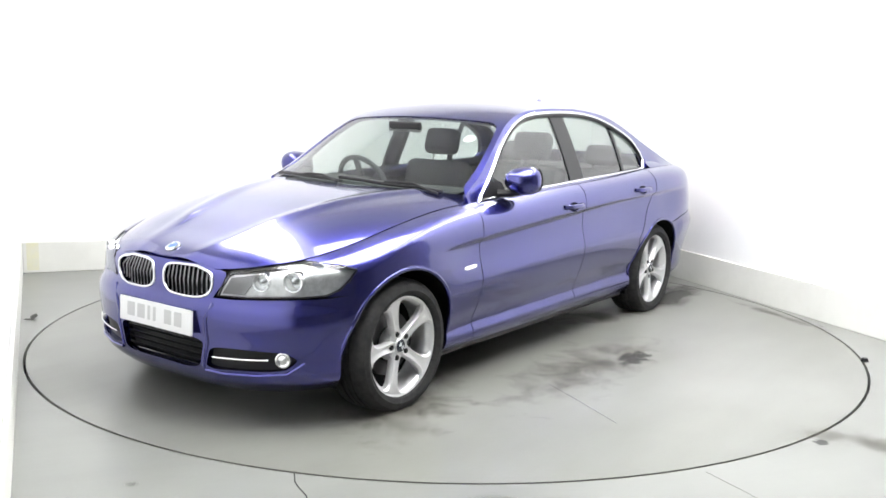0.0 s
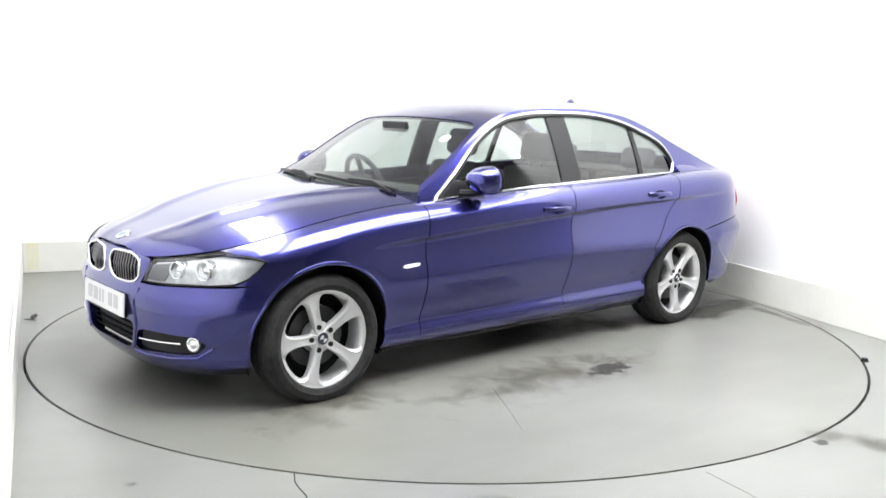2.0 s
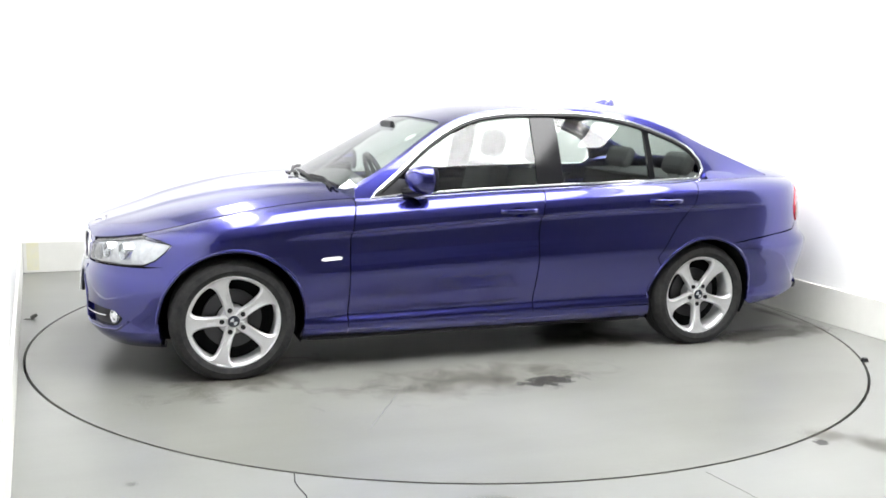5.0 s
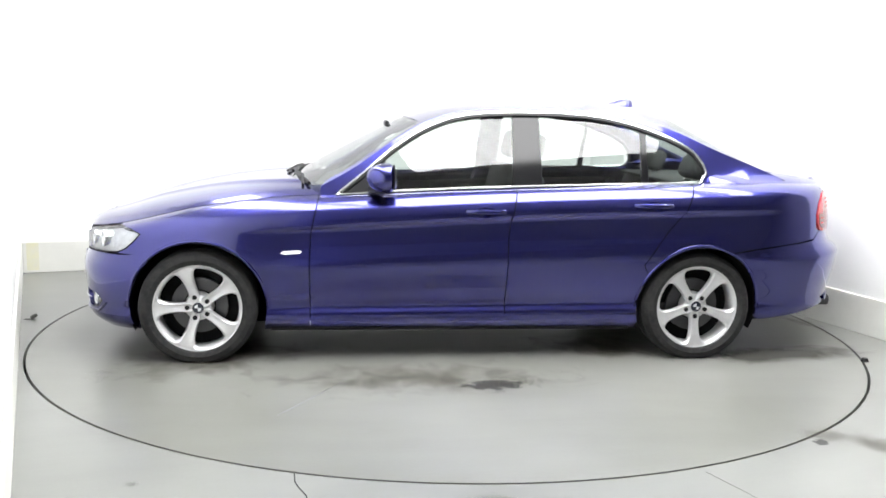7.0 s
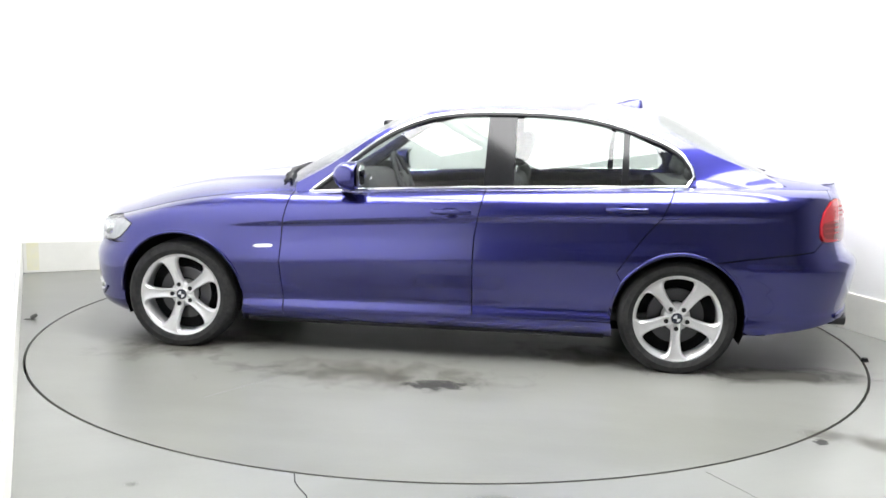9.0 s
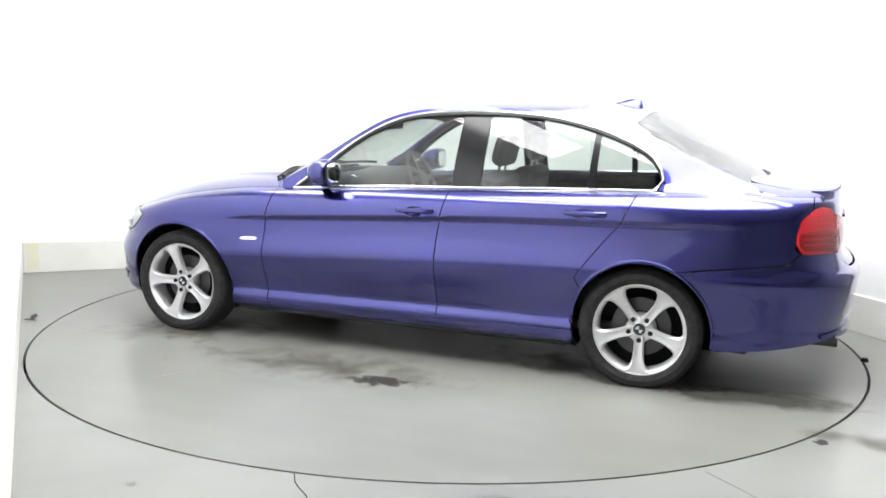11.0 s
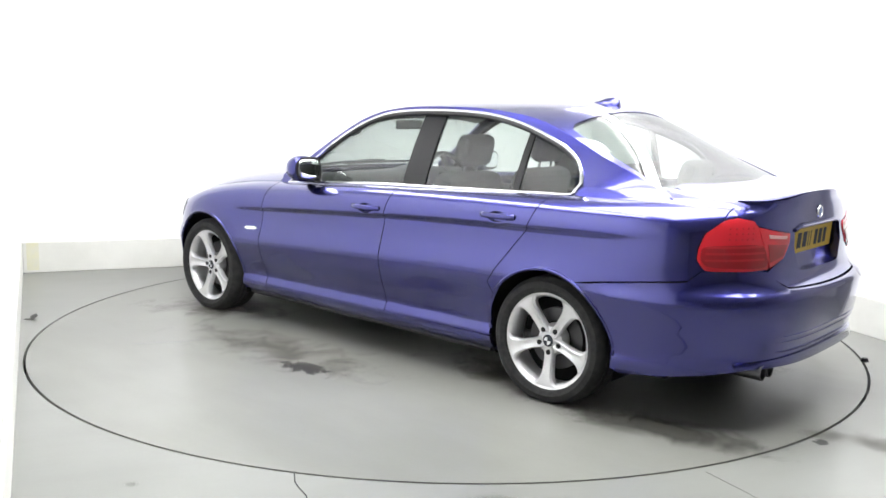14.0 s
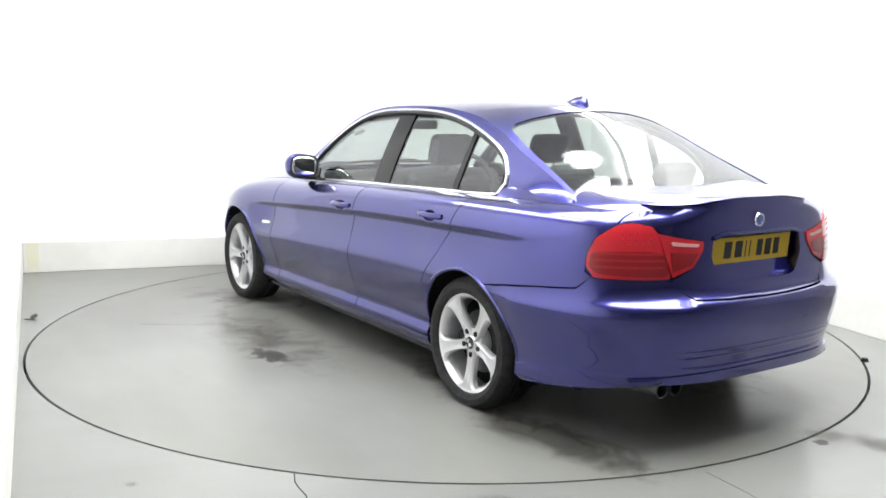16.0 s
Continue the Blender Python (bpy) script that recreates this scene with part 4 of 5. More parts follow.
def rear_end():
    for s in (1, -1):
        outer = rounded([rear_u(-2.086, 0.775), rear_u(-2.086, 0.82), rear_u(-2.105, 0.888), rear_u(-2.155, 0.940), rear_v(0.635, 0.949), rear_v(0.572, 0.936), rear_v(0.553, 0.905), rear_v(0.505, 0.727), rear_v(0.6, 0.725), rear_u(-2.115, 0.729)], 0.14)
        inner = [rear_v(v, w) for v, w in ((0.550, 0.908), (0.345, 0.872), (0.35, 0.835), (0.405, 0.768), (0.498, 0.732))]
        lamp = patch("tail_light", outer, on_rear, RED, car, "red wraparound tail light lens", res=0.03, lift=0.006, side=s)
        patch("lamp_band", rounded([rear_u(-2.096, 0.775), rear_u(-2.096, 0.835), rear_v(0.532, 0.84), rear_v(0.512, 0.738), rear_v(0.6, 0.735), rear_u(-2.12, 0.745)], 0.3), on_rear, DEEP_RED, lamp, "darker red lower lens band", res=0.03, lift=0.0085, thick=0.003, side=s)
        for w in (0.770, 0.797, 0.824):
            patch("light_strip", [rear_u(-2.112, w), rear_u(-2.112, w + 0.009), rear_v(0.68, w + 0.009), rear_v(0.6, w + 0.009), rear_v(0.536, w + 0.009), rear_v(0.534, w), rear_v(0.6, w), rear_v(0.68, w)], on_rear, STRIP_RED, lamp, "lighter red light strip", res=0.03, lift=0.0092, thick=0.001, side=s)
        for w in (0.862, 0.886, 0.908):
            for i in range(5):
                v = 0.58 + 0.024 * i + (0.908 - w) * 0.2
                x, y, z = on_rear(*rear_v(v, w))
                nx = Vector((-1.0, 0.55, 0)).normalized()
                bm = bmesh.new()
                bmesh.ops.create_uvsphere(bm, u_segments=8, v_segments=5, radius=0.0045)
                dot = part("light_point", bm, STRIP_RED, lamp, "", True)
                dot.matrix_local = Matrix.Translation((x + 0.005 * nx.x, s * (y + 0.005 * nx.y), z))
        lid = patch("lid_light", inner, on_rear, RED, car, "red boot-lid lamp section", res=0.03, lift=0.006, side=s)
        # streak of reflected light on the red lens, laid on as a pale pink strip
        patch("lens_reflection", [rear_v(v, w) for v, w in ((0.50, 0.876), (0.37, 0.862), (0.38, 0.850), (0.50, 0.860))], on_rear, material("lens_reflection_pink", (0.62, 0.30, 0.30), 0.2, 0.0, 0.8) if s > 0 else bpy.data.materials["lens_reflection_pink"], lid, "pale pink strip painted as a reflection on the lens", res=0.03, lift=0.009, thick=0.003, side=s)
        patch("lamp_band", [rear_v(v, w) for v, w in ((0.51, 0.835), (0.375, 0.825), (0.41, 0.78), (0.50, 0.755))], on_rear, DEEP_RED, lid, "", res=0.03, lift=0.0085, thick=0.003, side=s)
        patch("lamp_housing", [rear_u(-2.0, 0.70), rear_u(-2.0, 0.9), rear_u(-2.1, 0.955), rear_v(0.54, 0.955), rear_v(0.30, 0.9), rear_v(0.36, 0.72), rear_v(0.55, 0.70)], on_rear, PAINT, car, "painted pocket behind the lamp", res=0.05, thick=0.0, lift=-0.02, side=s)
    # plate recess
    back = patch("plate_recess", [rear_v(v, w) for v, w in PLATE_RECESS], on_rear, PAINT, car, "", res=0.04, thick=0.0, lift=-0.055)
    plate = new("rear_plate")
    plate.parent = car
    plate.matrix_local = pose(tail(0.82) + 0.042, 0, 0.818, 0, 4, 180)
    part("plate", box(bmesh.new(), -0.004, -0.26, -0.056, 0.004, 0.26, 0.056, 0.003), YELLOW, plate, "yellow rear number plate")
    for y0, y1 in ((-0.155, -0.1), (-0.085, -0.03), (-0.018, -0.004), (0.01, 0.024), (0.06, 0.105), (0.115, 0.165), (0.175, 0.22)):
        part("plate_mark", box(bmesh.new(), 0.0042, y0 - 0.027, -0.034, 0.0055, y1 - 0.035, 0.038), INK, plate, "black plain bar on the plate")
    # bright edge under the recess and grip strip above
    bm = bmesh.new()
    tube(bm, [(x - 0.003, y, z) for x, y, z in (on_rear(*rear_v(v, 0.9 - 0.02 * (abs(v) > 0.27))) for v in np.linspace(-0.29, 0.29, 9))], 0.009, 6)
    part("boot_grip", bm, PAINT, car, "", True)
    x, y, z = on_rear(*rear_v(0.0, 0.945))
    bm = bmesh.new()
    lathe(bm, [(0.0005, 0.006), (0.024, 0.004)], 24)
    badge = part("boot_badge", bm, BADGE, car, "small round boot badge", True)
    badge.matrix_local = Matrix.Translation((x - 0.002, y, z)) @ pose(0, 0, 0, 0, 0, 90)
    bm = bmesh.new()
    lathe(bm, [(0.024, 0.002), (0.025, 0.0065), (0.034, 0.005), (0.036, 0.0)], 24)
    part("ring", bm, CHROME, badge, "chrome badge ring", True, 0.4)
    badge.scale = (0.85, 0.85, 0.85)
    # lower valance, bumper line and exhaust
    patch("valance", [rear_v(v, 0.318 + 0.022 * max(0.0, 1 - (v / 0.66) ** 4)) for v in np.linspace(0.66, -0.66, 13)] + [rear_v(v, 0.304) for v in np.linspace(-0.66, 0.66, 13)], on_rear, PAINT, car, "body-coloured lower bumper lip", lift=0.010, thick=0.02)
    for w in (0.364, 0.408, 0.434):
        bm = bmesh.new()
        tube(bm, [(x + 0.004 + 0.02 * (abs(y) / 0.68) ** 6, y * (1 - 0.03 * (abs(y) / 0.68) ** 6), z) for x, y, z in (on_rear(*rear_v(v, w)) for v in np.linspace(-0.68, 0.68, 25))], 0.008, 6)
        part("bumper_groove", bm, PAINT, car, "", True)
    exhaust = new("exhaust")
    exhaust.parent = car
    for v in (0.47, 0.55):
        bm = bmesh.new()
        lathe(bm, [(0.031, -0.25), (0.034, 0.0), (0.034, 0.006), (0.030, 0.006), (0.028, -0.12), (0.0005, -0.12)], 24)
        ob = part("tailpipe", bm, STEEL, exhaust, "round chrome exhaust tailpipe", True, 0.5)
        ob.matrix_local = Matrix.Translation((-2.31, v, 0.280)) @ pose(0, 0, 0, 0, 0, 90)


rear_end()


def side_trim():
    for s in (1, -1):
        for (u, w) in (HANDLE_F, HANDLE_R):
            back = patch("handle_cup", cup(u, w), on_side, PAINT, car, "", res=0.03, thick=0.0, lift=-0.022, side=s)
            bm = bmesh.new()
            pts = []
            for k in range(13):
                x = -0.105 + 0.21 * k / 12
                y = half(u + x, w + 0.004)
                pts.append((u + x, s * (y + 0.026 * (1 - (abs(x) / 0.105) ** 4)), w + 0.004 + 0.05 * 0.03))
            tube(bm, pts, 0.0135, 8, flat=0.7)
            part("door_handle", bm, PAINT, car, "body-coloured bar door handle", True)
        lens = [(0.945, 0.600), (0.93, 0.612), (0.85, 0.616), (0.83, 0.611), (0.84, 0.599), (0.92, 0.594)]
        patch("side_repeater", lens, on_side, FROST, car, "clear side indicator lens", res=0.03, lift=0.005, thick=0.008, side=s)
        # door mirror
        mir = new("door_mirror")
        mir.parent = car
        bm = bmesh.new()
        bmesh.ops.create_uvsphere(bm, u_segments=28, v_segments=18, radius=1.0)
        for v in bm.verts:
            x, y, z = v.co
            f = 1.0 if x > 0 else 0.35
            px = math.copysign(abs(x) ** 0.92, x) * f
            yy, zz = math.copysign(abs(y) ** 0.88, y), math.copysign(abs(z) ** 0.88, z)
            v.co = (0.378 + 0.115 * px, s * (0.850 + 0.102 * yy), 1.008 + (0.075 - 0.012 * (-yy)) * zz)
        part("mirror_shell", bm, PAINT, mir, "body-coloured mirror housing", True, 0)
        bm = bmesh.new()
        bmesh.ops.create_uvsphere(bm, u_segments=24, v_segments=12, radius=1.0)
        for v in bm.verts:
            x, y, z = v.co
            yy, zz = math.copysign(abs(y) ** 0.6, y), math.copysign(abs(z) ** 0.6, z)
            v.co = (0.338 + 0.006 * x, s * (0.852 + 0.080 * yy), 1.010 + 0.056 * zz)
        part("mirror_pane", bm, SILVERED, mir, "mirror glass", True)
        bm = bmesh.new()
        bmesh.ops.create_uvsphere(bm, u_segments=24, v_segments=12, radius=1.0)
        for v in bm.verts:
            x, y, z = v.co
            yy, zz = math.copysign(abs(y) ** 0.6, y), math.copysign(abs(z) ** 0.6, z)
            v.co = (0.345 + 0.006 * x, s * (0.850 + 0.095 * yy), 1.009 + 0.068 * zz)
        part("mirror_rim", bm, BLACK, mir, "black mirror rim", True)
        bm = bmesh.new()
        tube(bm, [(0.46, s * 0.735, 0.935), (0.43, s * 0.79, 0.938), (0.40, s * 0.86, 0.95)], 0.022, 8, flat=1.3)
        part("mirror_arm", bm, BLACK, mir, "black mirror foot", True)
        patch("mirror_sail", [(0.62, 0.918), (0.50, 1.005), (0.40, 0.995), (0.38, 0.925)], on_glass, BLACK, car, "black triangular mirror base", lift=-0.006, side=s)
        # bottom edge of the sill in black
        bm = bmesh.new()
        tube(bm, [(u, s * (half(u, 0.178) - 0.012), 0.172) for u in np.linspace(1.0, -1.0, 12)], 0.014, 6)
        part("sill_edge", bm, BLACK, car, "black lower sill edge", True)
        # wheel-well liners
        for u in (AXLE, -AXLE):
            bm = bmesh.new()
            rows = []
            for k in range(25):
                a = radians(-22 + 224 * k / 24)
                r = (AR if u > 0 else AR_R) + 0.010
                x, z = u + r * math.cos(a), HUB + r * math.sin(a)
                out = half(max(-2.0, min(1.75, x)), max(0.2, z)) - 0.016
                rows.append([bm.verts.new((x, s * y, z)) for y in (out, 0.42)])
            for p, q in zip(rows, rows[1:]):
                bm.faces.new((p[0], p[1], q[1], q[0]))
            bm.faces.new([r[1] for r in rows])
            part("wheel_well", bm, CAVITY, car, "black wheel-well liner", True)
    # roof aerial
    bm = bmesh.new()
    secs = [(-1.045, 0.004, 0.004), (-1.08, 0.018, 0.014), (-1.13, 0.027, 0.036), (-1.18, 0.03, 0.05), (-1.205, 0.024, 0.046), (-1.215, 0.015, 0.01)]
    rows = []
    for x, b, h in secs:
        z = on_roof(x, 0)[2] - 0.004
        rows.append([bm.verts.new((x, y * b, z + t * h)) for y, t in ((-1, 0), (-0.75, 0.5), (-0.35, 0.95), (0, 1), (0.35, 0.95), (0.75, 0.5), (1, 0))])
    for p, q in zip(rows, rows[1:]):
        for i in range(6):
            bm.faces.new((p[i], p[i + 1], q[i + 1], q[i]))
    bm.faces.new(rows[0])
    bm.faces.new(rows[-1])
    bmesh.ops.recalc_face_normals(bm, faces=bm.faces[:])
    part("roof_aerial", bm, PAINT, car, "body-coloured shark-fin roof aerial", True, 0.9)
    # wipers and cowl
    edge = [(0.83, 0.57), (0.855, 0.5), (0.89, 0.38), (0.915, 0.25), (0.935, 0.0)]
    back = [(0.77, 0.56), (0.79, 0.5), (0.825, 0.38), (0.85, 0.25), (0.87, 0.0)]
    loop = spline(edge + [(a, -b) for a, b in edge[-2::-1]], 0.05) + spline([(a, -b) for a, b in back] + back[-2::-1], 0.05)
    patch("cowl", loop, lambda a, b: (a, b, on_hood(a, b)[2] - 0.014), BLACK, car, "black cowl below the windscreen", thick=0.0)
    for pts in (((0.80, 0.62), (0.88, 0.3), (0.885, -0.02)), ((0.915, 0.02), (0.87, -0.3), (0.76, -0.62))):
        line = [Vector(p) for p in spline([pts[0], pts[1], pts[2]], 0.05)]
        def rest(p, up):
            return (p.x, p.y, max(on_roof(p.x, p.y)[2] + up, on_hood(p.x, p.y)[2] + up - 0.006))
        bm = bmesh.new()
        tube(bm, [rest(p, 0.012) for p in line], 0.010, 6)
        wiper = part("wiper", bm, BLACK, car, "black windscreen wiper", True)
        bm = bmesh.new()
        p, q = line[len(line) // 2], line[0]
        tube(bm, [rest(p, 0.024), rest(p.lerp(q, 0.5), 0.026), (q.x + 0.035, q.y, on_hood(q.x, q.y)[2] + 0.008)], 0.008, 6)
        part("wiper_arm", bm, BLACK, wiper, "", True)
    x, y, z = on_roof(0.36, 0.47)
    bm = bmesh.new()
    lathe(bm, [(0.0005, 0.0), (0.036, 0.0)], 24)
    part("tax_disc", bm, WHITE, car, "round paper disc inside the windscreen").matrix_local = Matrix.Translation((x - 0.012, y - 0.005, z - 0.012)) @ pose(0, 0, 0, 58, 0, -78)


side_trim()


# ---- inside the car ----
def inside():
    part("underbody", box(box(box(bmesh.new(), -1.9, -0.62, 0.17, 1.9, 0.62, 0.24, 0.02), 0.95, -0.41, 0.22, 1.95, 0.41, 0.64, 0.03), -2.1, -0.41, 0.235, -1.0, 0.41, 0.62, 0.03), CAVITY, car, "dark underbody")
    part("cabin_floor", box(bmesh.new(), -1.35, -0.74, 0.245, 0.95, 0.74, 0.30, 0.02), FABRIC, car, "dark cabin carpet")
    part("bulkhead", box(bmesh.new(), 0.80, -0.70, 0.3, 0.90, 0.70, 0.86, 0.02), CAVITY, car, "dark bulkhead")
    part("boot_floor", box(bmesh.new(), -2.2, -0.66, 0.31, -1.5, 0.66, 0.62, 0.03), CAVITY, car, "dark boot lining")
    part("parcel_shelf", box(bmesh.new(), -1.84, -0.58, 0.955, -1.34, 0.58, 0.975, 0.008), FABRIC, car, "dark parcel shelf")
    for s in (1, -1):
        o = [(0.80, 0.88)] + [(u, belt_w(u) - 0.005) for u in np.linspace(0.7, -1.32, 20)] + [(-1.30, 0.7), (-1.0, 0.5), (-0.98, 0.25), (0.80, 0.25)]
        patch("door_lining", o, on_side, FABRIC, car, "dark door lining", res=0.08, thick=0.0, lift=-0.075, side=s)
    # dashboard
    bm = bmesh.new()
    rows = []
    for u, w in ((0.80, 0.86), (0.72, 0.925), (0.62, 0.955), (0.50, 0.955), (0.43, 0.92), (0.42, 0.82), (0.47, 0.70), (0.55, 0.55)):
        rows.append([bm.verts.new((u + 0.02 * math.cos(v * 3), v * (1 - 0.7 * max(0.0, u - 0.5)), w + 0.02 * math.exp(-((v + 0.36) / 0.18) ** 2) * (0.4 < u < 0.7))) for v in np.linspace(-0.70, 0.70, 21)])
    for p, q in zip(rows, rows[1:]):
        for i in range(20):
            bm.faces.new((p[i], p[i + 1], q[i + 1], q[i]))
    part("dashboard", bm, PLASTIC, car, "dark moulded dashboard", True, 0)
    part("centre_console", box(bmesh.new(), -0.45, -0.10, 0.28, 0.50, 0.10, 0.56, 0.03), PLASTIC, car, "dark centre console")
    # steering wheel, right-hand drive
    wheel_ = new("steering_wheel")
    wheel_.parent = car
    wheel_.matrix_local = pose(0.30, -0.36, 0.90, 0, -66, 0)
    bm = bmesh.new()
    tube(bm, [(0.185 * math.cos(a), 0.185 * math.sin(a), 0) for a in np.linspace(0, 2 * math.pi, 32, endpoint=False)], 0.016, 8, closed=True)
    part("steering_rim", bm, PLASTIC, wheel_, "dark steering wheel rim", True)
    part("steering_boss", box(bmesh.new(), -0.06, -0.075, -0.03, 0.06, 0.075, 0.015, 0.02), PLASTIC, wheel_)
    for a in (0, 180, 270):
        part("steering_spoke", box(bmesh.new(), 0.05, -0.02, -0.012, 0.18, 0.02, 0.006, 0.005, pose(0, 0, 0, 0, 0, a + 90)), PLASTIC, wheel_)
    # seats
    def seat(u, v, wide, lean, front):
        st = new("front_seat" if front else "rear_seat")
        st.parent = car
        st.matrix_local = pose(u, v, 0.0)
        part("cushion", box(bmesh.new(), -0.25, -wide, 0.30, 0.26, wide, 0.52, 0.06), FABRIC, st)
        m = Matrix.Translation((-0.24, 0, 0.46)) @ pose(0, 0, 0, 0, -lean, 0)
        part("backrest", box(bmesh.new(), -0.075, -wide, 0.0, 0.065, wide, 0.58 if front else 0.54, 0.06, m), FABRIC, st)
        for y in (0.0,):
            part("headrest", box(bmesh.new(), -0.045, y - 0.135, 0.62 if front else 0.57, 0.05, y + 0.135, 0.80 if front else 0.72, 0.045, m), FABRIC, st, "dark padded headrest")
            for d in (-0.06, 0.06):
                bm = bmesh.new()
                tube(bm, [m @ Vector((0, y + d, 0.5)), m @ Vector((0, y + d, 0.66))], 0.007, 6)
                part("headrest_post", bm, CHROME, st, "", True)
        return st
    seat(-0.10, 0.36, 0.255, 14, True)
    seat(-0.10, -0.36, 0.255, 14, True)
    seat(-1.02, 0.36, 0.31, 22, False)
    seat(-1.02, -0.36, 0.31, 22, False)
    # rear-view mirror
    part("interior_mirror", box(bmesh.new(), 0.335, -0.12, 1.235, 0.36, 0.12, 1.295, 0.012), BLACK, car, "dark interior rear-view mirror")
    # headlining
    o = [(0.20, 0.50), (-1.12, 0.46), (-1.12, -0.46), (0.20, -0.50)]
    patch("headlining", o, on_roof, material("pale_headlining", (0.35, 0.35, 0.34), 0.9), car, "pale grey headlining", res=0.08, thick=0.0, lift=-0.03)


inside()


# ---- rolled lips round the wheel arches ----
def arch_lips():
    for axle, radius in ((AXLE, AR), (-AXLE, AR_R)):
        for s in (1, -1):
            bm = bmesh.new()
            ring = [(axle + (radius + 0.005) * math.cos(radians(a)), HUB + (radius + 0.005) * math.sin(radians(a))) for a in range(0, 181, 6)]
            tube(bm, [(u, s * (half(u, w) - 0.004), w) for u, w in ring], 0.010, 8)
            part("arch_lip", bm, PAINT, car, "", True)


arch_lips()


# ---- marks on the turntable and floor ----
def grime(name, dark, scale, cover, soft=0.12, full=1.0):
    """Dirt film: broken up by noise, thinning to nothing between."""
    m = bpy.data.materials.new(name)
    m.use_nodes = True
    t = m.node_tree
    b = t.nodes["Principled BSDF"]
    b.inputs["Base Color"].default_value = (*dark, 1)
    b.inputs["Roughness"].default_value = 0.4
    co = nd(m, "ShaderNodeTexCoord")
    n = nd(m, "ShaderNodeTexNoise", Scale=scale, Detail=7.0, Roughness=0.62)
    n.inputs["Distortion"].default_value = 0.6
    wire(m, co.outputs["Object"], n.inputs["Vector"])
    # fade towards the patch's rim by its own radius, kept in the uv map
    uv = nd(m, "ShaderNodeUVMap")
    ln = nd(m, "ShaderNodeVectorMath")
    ln.operation = "LENGTH"
    wire(m, uv.outputs[0], ln.inputs[0])
    ad = nd(m, "ShaderNodeMath")
    ad.operation = "MULTIPLY_ADD"
    ad.inputs[1].default_value = -0.55
    wire(m, ln.outputs["Value"], ad.inputs[0])
    wire(m, n.outputs["Fac"], ad.inputs[2])
    rg = nd(m, "ShaderNodeMapRange")
    rg.interpolation_type = "SMOOTHSTEP"
    rg.inputs[1].default_value, rg.inputs[2].default_value, rg.inputs[4].default_value = cover, cover + soft, full
    wire(m, ad.outputs[0], rg.inputs[0])
    wire(m, rg.outputs[0], b.inputs["Alpha"])
    return m


OIL = grime("oil_stain", (0.03, 0.03, 0.03), 22, 0.17, 0.12, 0.85)
SOOT = grime("dirt_film", (0.075, 0.066, 0.050), 5, 0.10, 0.45, 0.5)
TRACK = grime("tyre_film", (0.07, 0.068, 0.060), 4, -0.06, 0.40, 0.68)


def blot(name, cx, cy, rx, ry, turn, mat, parent, label, z=0.0012):
    """A thin film of dirt on the floor, its rim at uv length 1."""
    bm = bmesh.new()
    lay = bm.loops.layers.uv.new("rim")
    c, s = math.cos(radians(turn)), math.sin(radians(turn))
    grid = {}
    n = 16
    for i in range(n + 1):
        for j in range(n + 1):
            a, b = 2 * i / n - 1, 2 * j / n - 1
            grid[i, j] = (bm.verts.new((cx + c * a * rx - s * b * ry, cy + s * a * rx + c * b * ry, z)), (a, b))
    for i in range(n):
        for j in range(n):
            q = [grid[i, j], grid[i + 1, j], grid[i + 1, j + 1], grid[i, j + 1]]
            f = bm.faces.new([v for v, _ in q])
            for l, (_, p) in zip(f.loops, q):
                l[lay].uv = p
    return part(name, bm, mat, parent, label)


blot("oil_stain", -0.10, 1.25, 0.26, 0.13, 5, OIL, turntable, "dark irregular oil stain")
blot("dirt_film", 0.25, 1.12, 1.2, 0.42, 4, SOOT, turntable, "grey streaky dirt film", 0.0022)
blot("dirt_film", -0.9, 0.55, 0.9, 0.4, -8, SOOT, turntable, "grey streaky dirt film", 0.0032)
blot("tyre_mark", -1.92, 0.74, 0.60, 0.20, 8, TRACK, turntable, "dark tyre mark left on the paint", 0.0042)
blot("dirt_film", 1.35, 0.75, 0.85, 0.45, 30, SOOT, turntable, "brownish streaky dirt film", 0.0052)
blot("dirt_film", 0.3, -1.0, 1.5, 0.40, -3, SOOT, turntable, "brownish streaky dirt film", 0.0022)
blot("dirt_film", -1.55, -0.55, 0.6, 0.5, 60, SOOT, turntable, "brownish streaky dirt film", 0.0052)
bm = bmesh.new()
tube(bm, [(0.65, 1.13, 0.0), (0.78, 1.36, 0.0), (0.96, 1.66, 0.0)], 0.002, 5)
part("scratch", bm, SLAT, turntable, "long thin scratch in the paint", True)


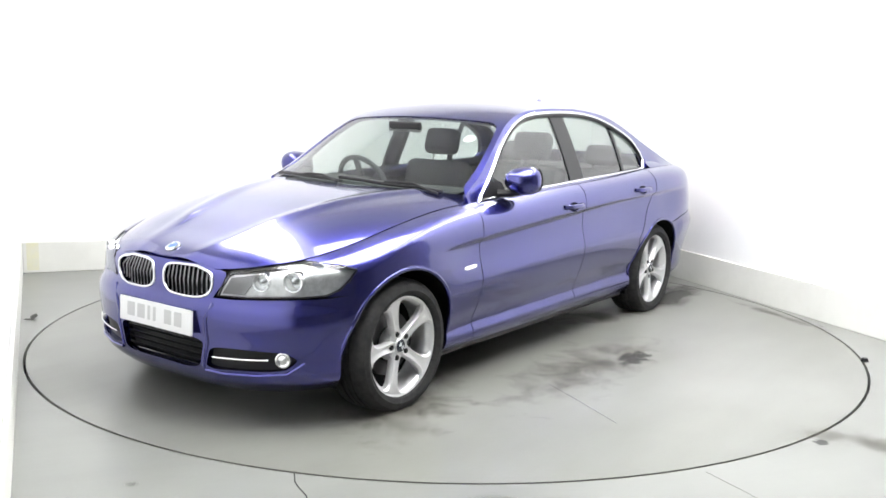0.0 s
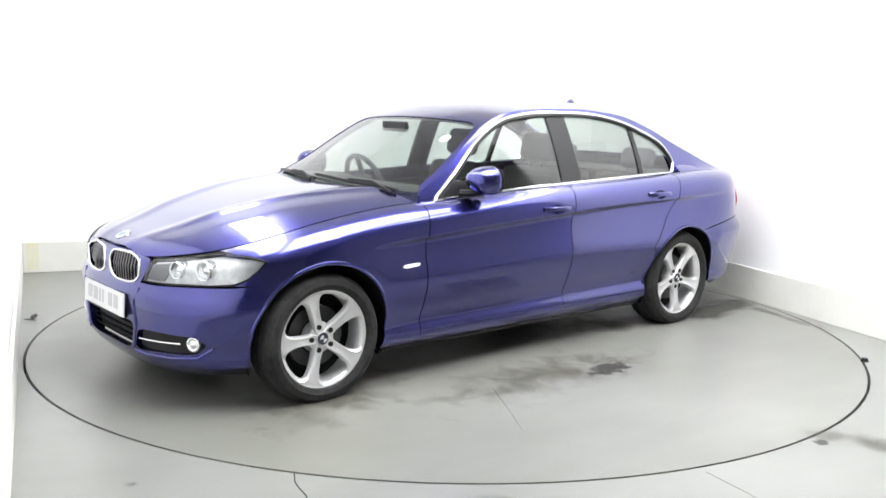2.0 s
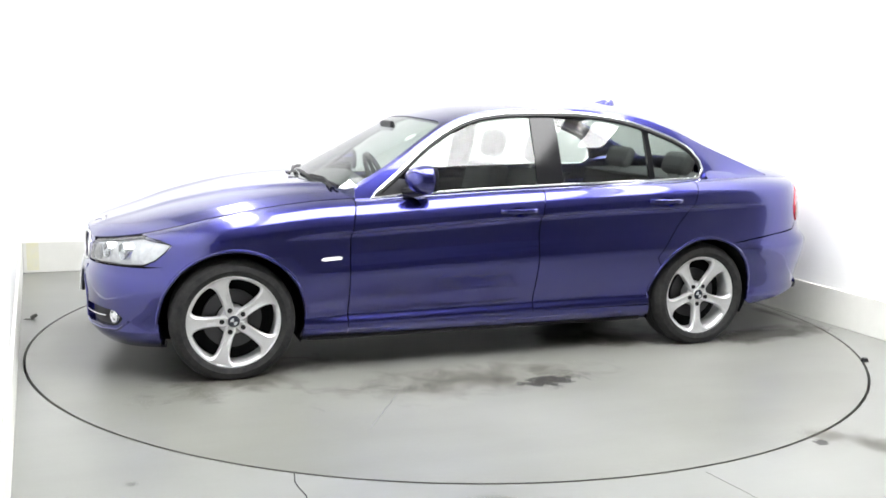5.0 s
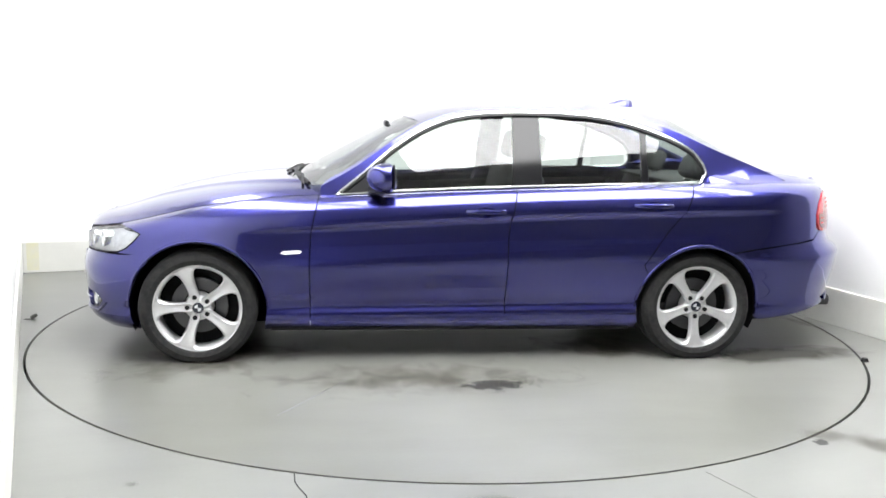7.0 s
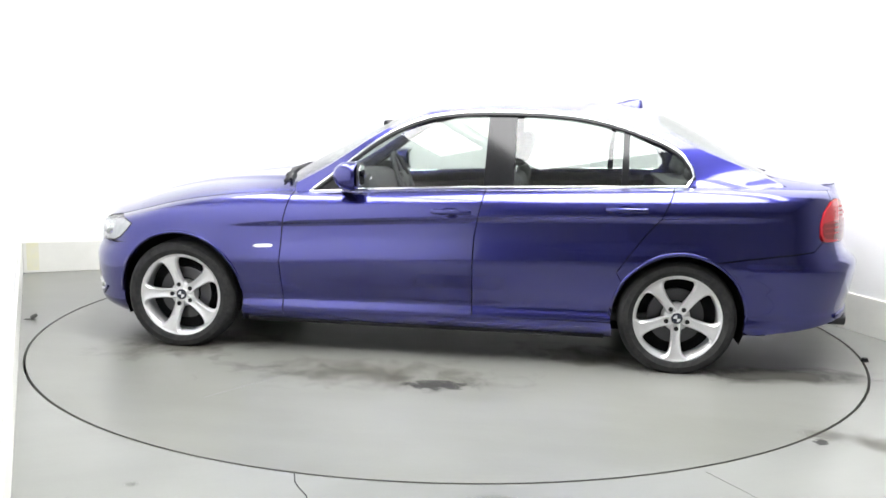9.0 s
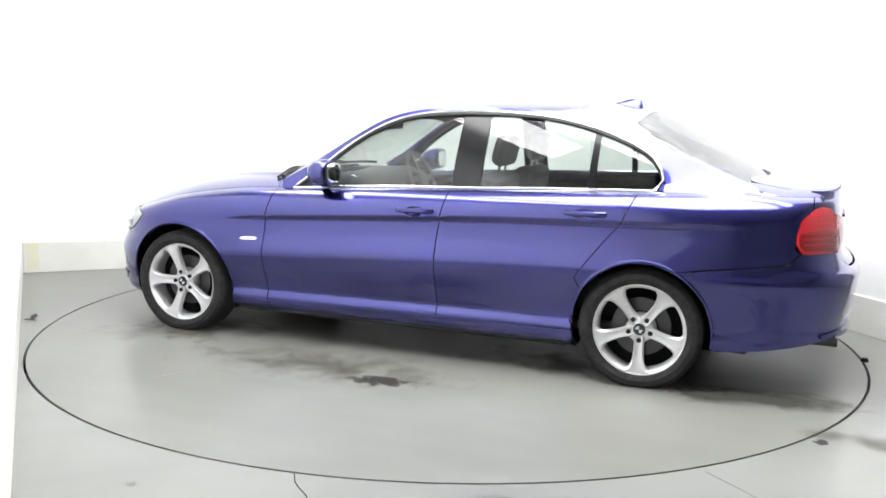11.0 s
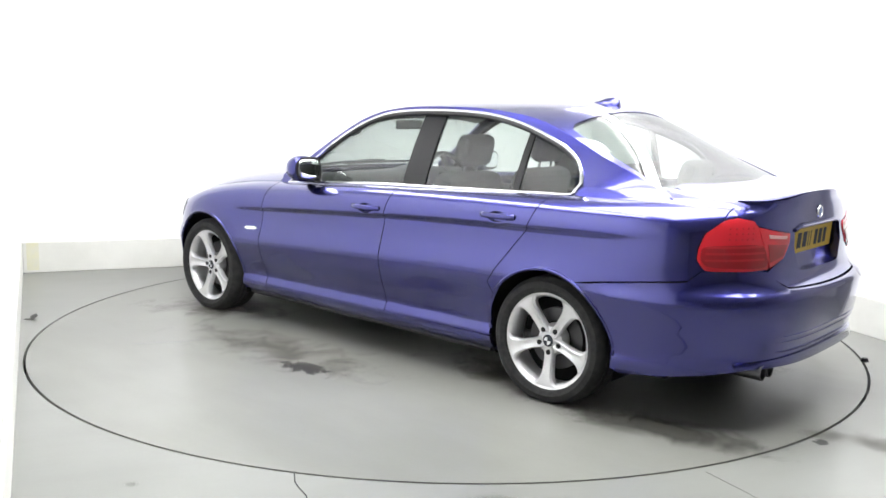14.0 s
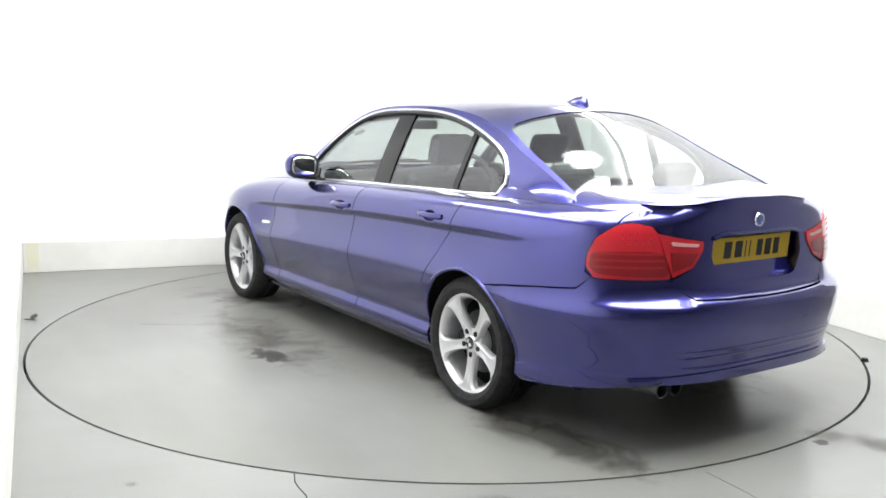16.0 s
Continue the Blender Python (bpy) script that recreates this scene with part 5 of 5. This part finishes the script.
def floor_marks():
    def mark(name, label, category, cx, cy, rx, ry, turn, mat, z):
        ob = blot(name, cx, cy, rx, ry, turn, mat, None, "", z)
        return tagged(ob, label, category)
    mark("floor_smear", "dark wet-looking smear on the concrete floor", "stain", 1.86, -1.94, 0.50, 0.18, -30, SOOT, 0.0012)
    mark("floor_smear", "small dark stain on the concrete floor", "stain", 1.62, -1.94, 0.07, 0.05, 60, OIL, 0.0022)
    mark("floor_smear", "faint dark smear on the concrete floor", "stain", 0.25, -2.62, 0.3, 0.1, 0, SOOT, 0.0012)
    mark("floor_smear", "small faint spot on the concrete floor", "stain", -1.14, -2.54, 0.06, 0.05, 0, SOOT, 0.0012)
    mark("floor_smear", "dark streaky band along the foot of the side wall", "stain", 2.30, 0.55, 0.10, 0.75, 22, SOOT, 0.0012)
    # cracks running out from the turntable's edge
    for wide, pts in ((0.0026, ((-0.565, -2.41), (-0.55, -2.485), (-0.53, -2.53), (-0.49, -2.60), (-0.46, -2.72))), (0.0007, ((1.03, -2.29), (1.1, -2.42), (1.17, -2.56)))):
        bm = bmesh.new()
        tube(bm, [(x, y, 0.0005) for x, y in pts], wide, 5)
        tagged(part("floor_crack", bm, GAP, None, "", True), "thin dark crack in the concrete floor", "crack", "floor cracks")
    # a scrap of dark tape lying by the rim
    bm = bmesh.new()
    box(bm, -0.06, -0.018, 0.001, 0.02, 0.018, 0.006, 0.002)
    box(bm, 0.0, -0.01, 0.004, 0.055, 0.02, 0.028, 0.004, pose(0, 0, 0, 0, -25, 35))
    ob = tagged(part("tape_scrap", bm, material("grey_tape", (0.09, 0.09, 0.085), 0.6), None), "crumpled scrap of dark tape on the floor", "scrap")
    ob.location, ob.scale = (-2.62, -0.10, 0.0), (0.75, 0.75, 0.75)
    bm = bmesh.new()
    bmesh.ops.create_cone(bm, cap_ends=True, segments=12, radius1=0.022, radius2=0.016, depth=0.02, matrix=Matrix.Translation((0, 0, 0.01)))
    ob = tagged(part("floor_bolt", bm, BLACK, None), "small dark bolt head at the turntable's rim", "bolt")
    ob.location = (2.40, -0.61, 0.0)


floor_marks()
motions()
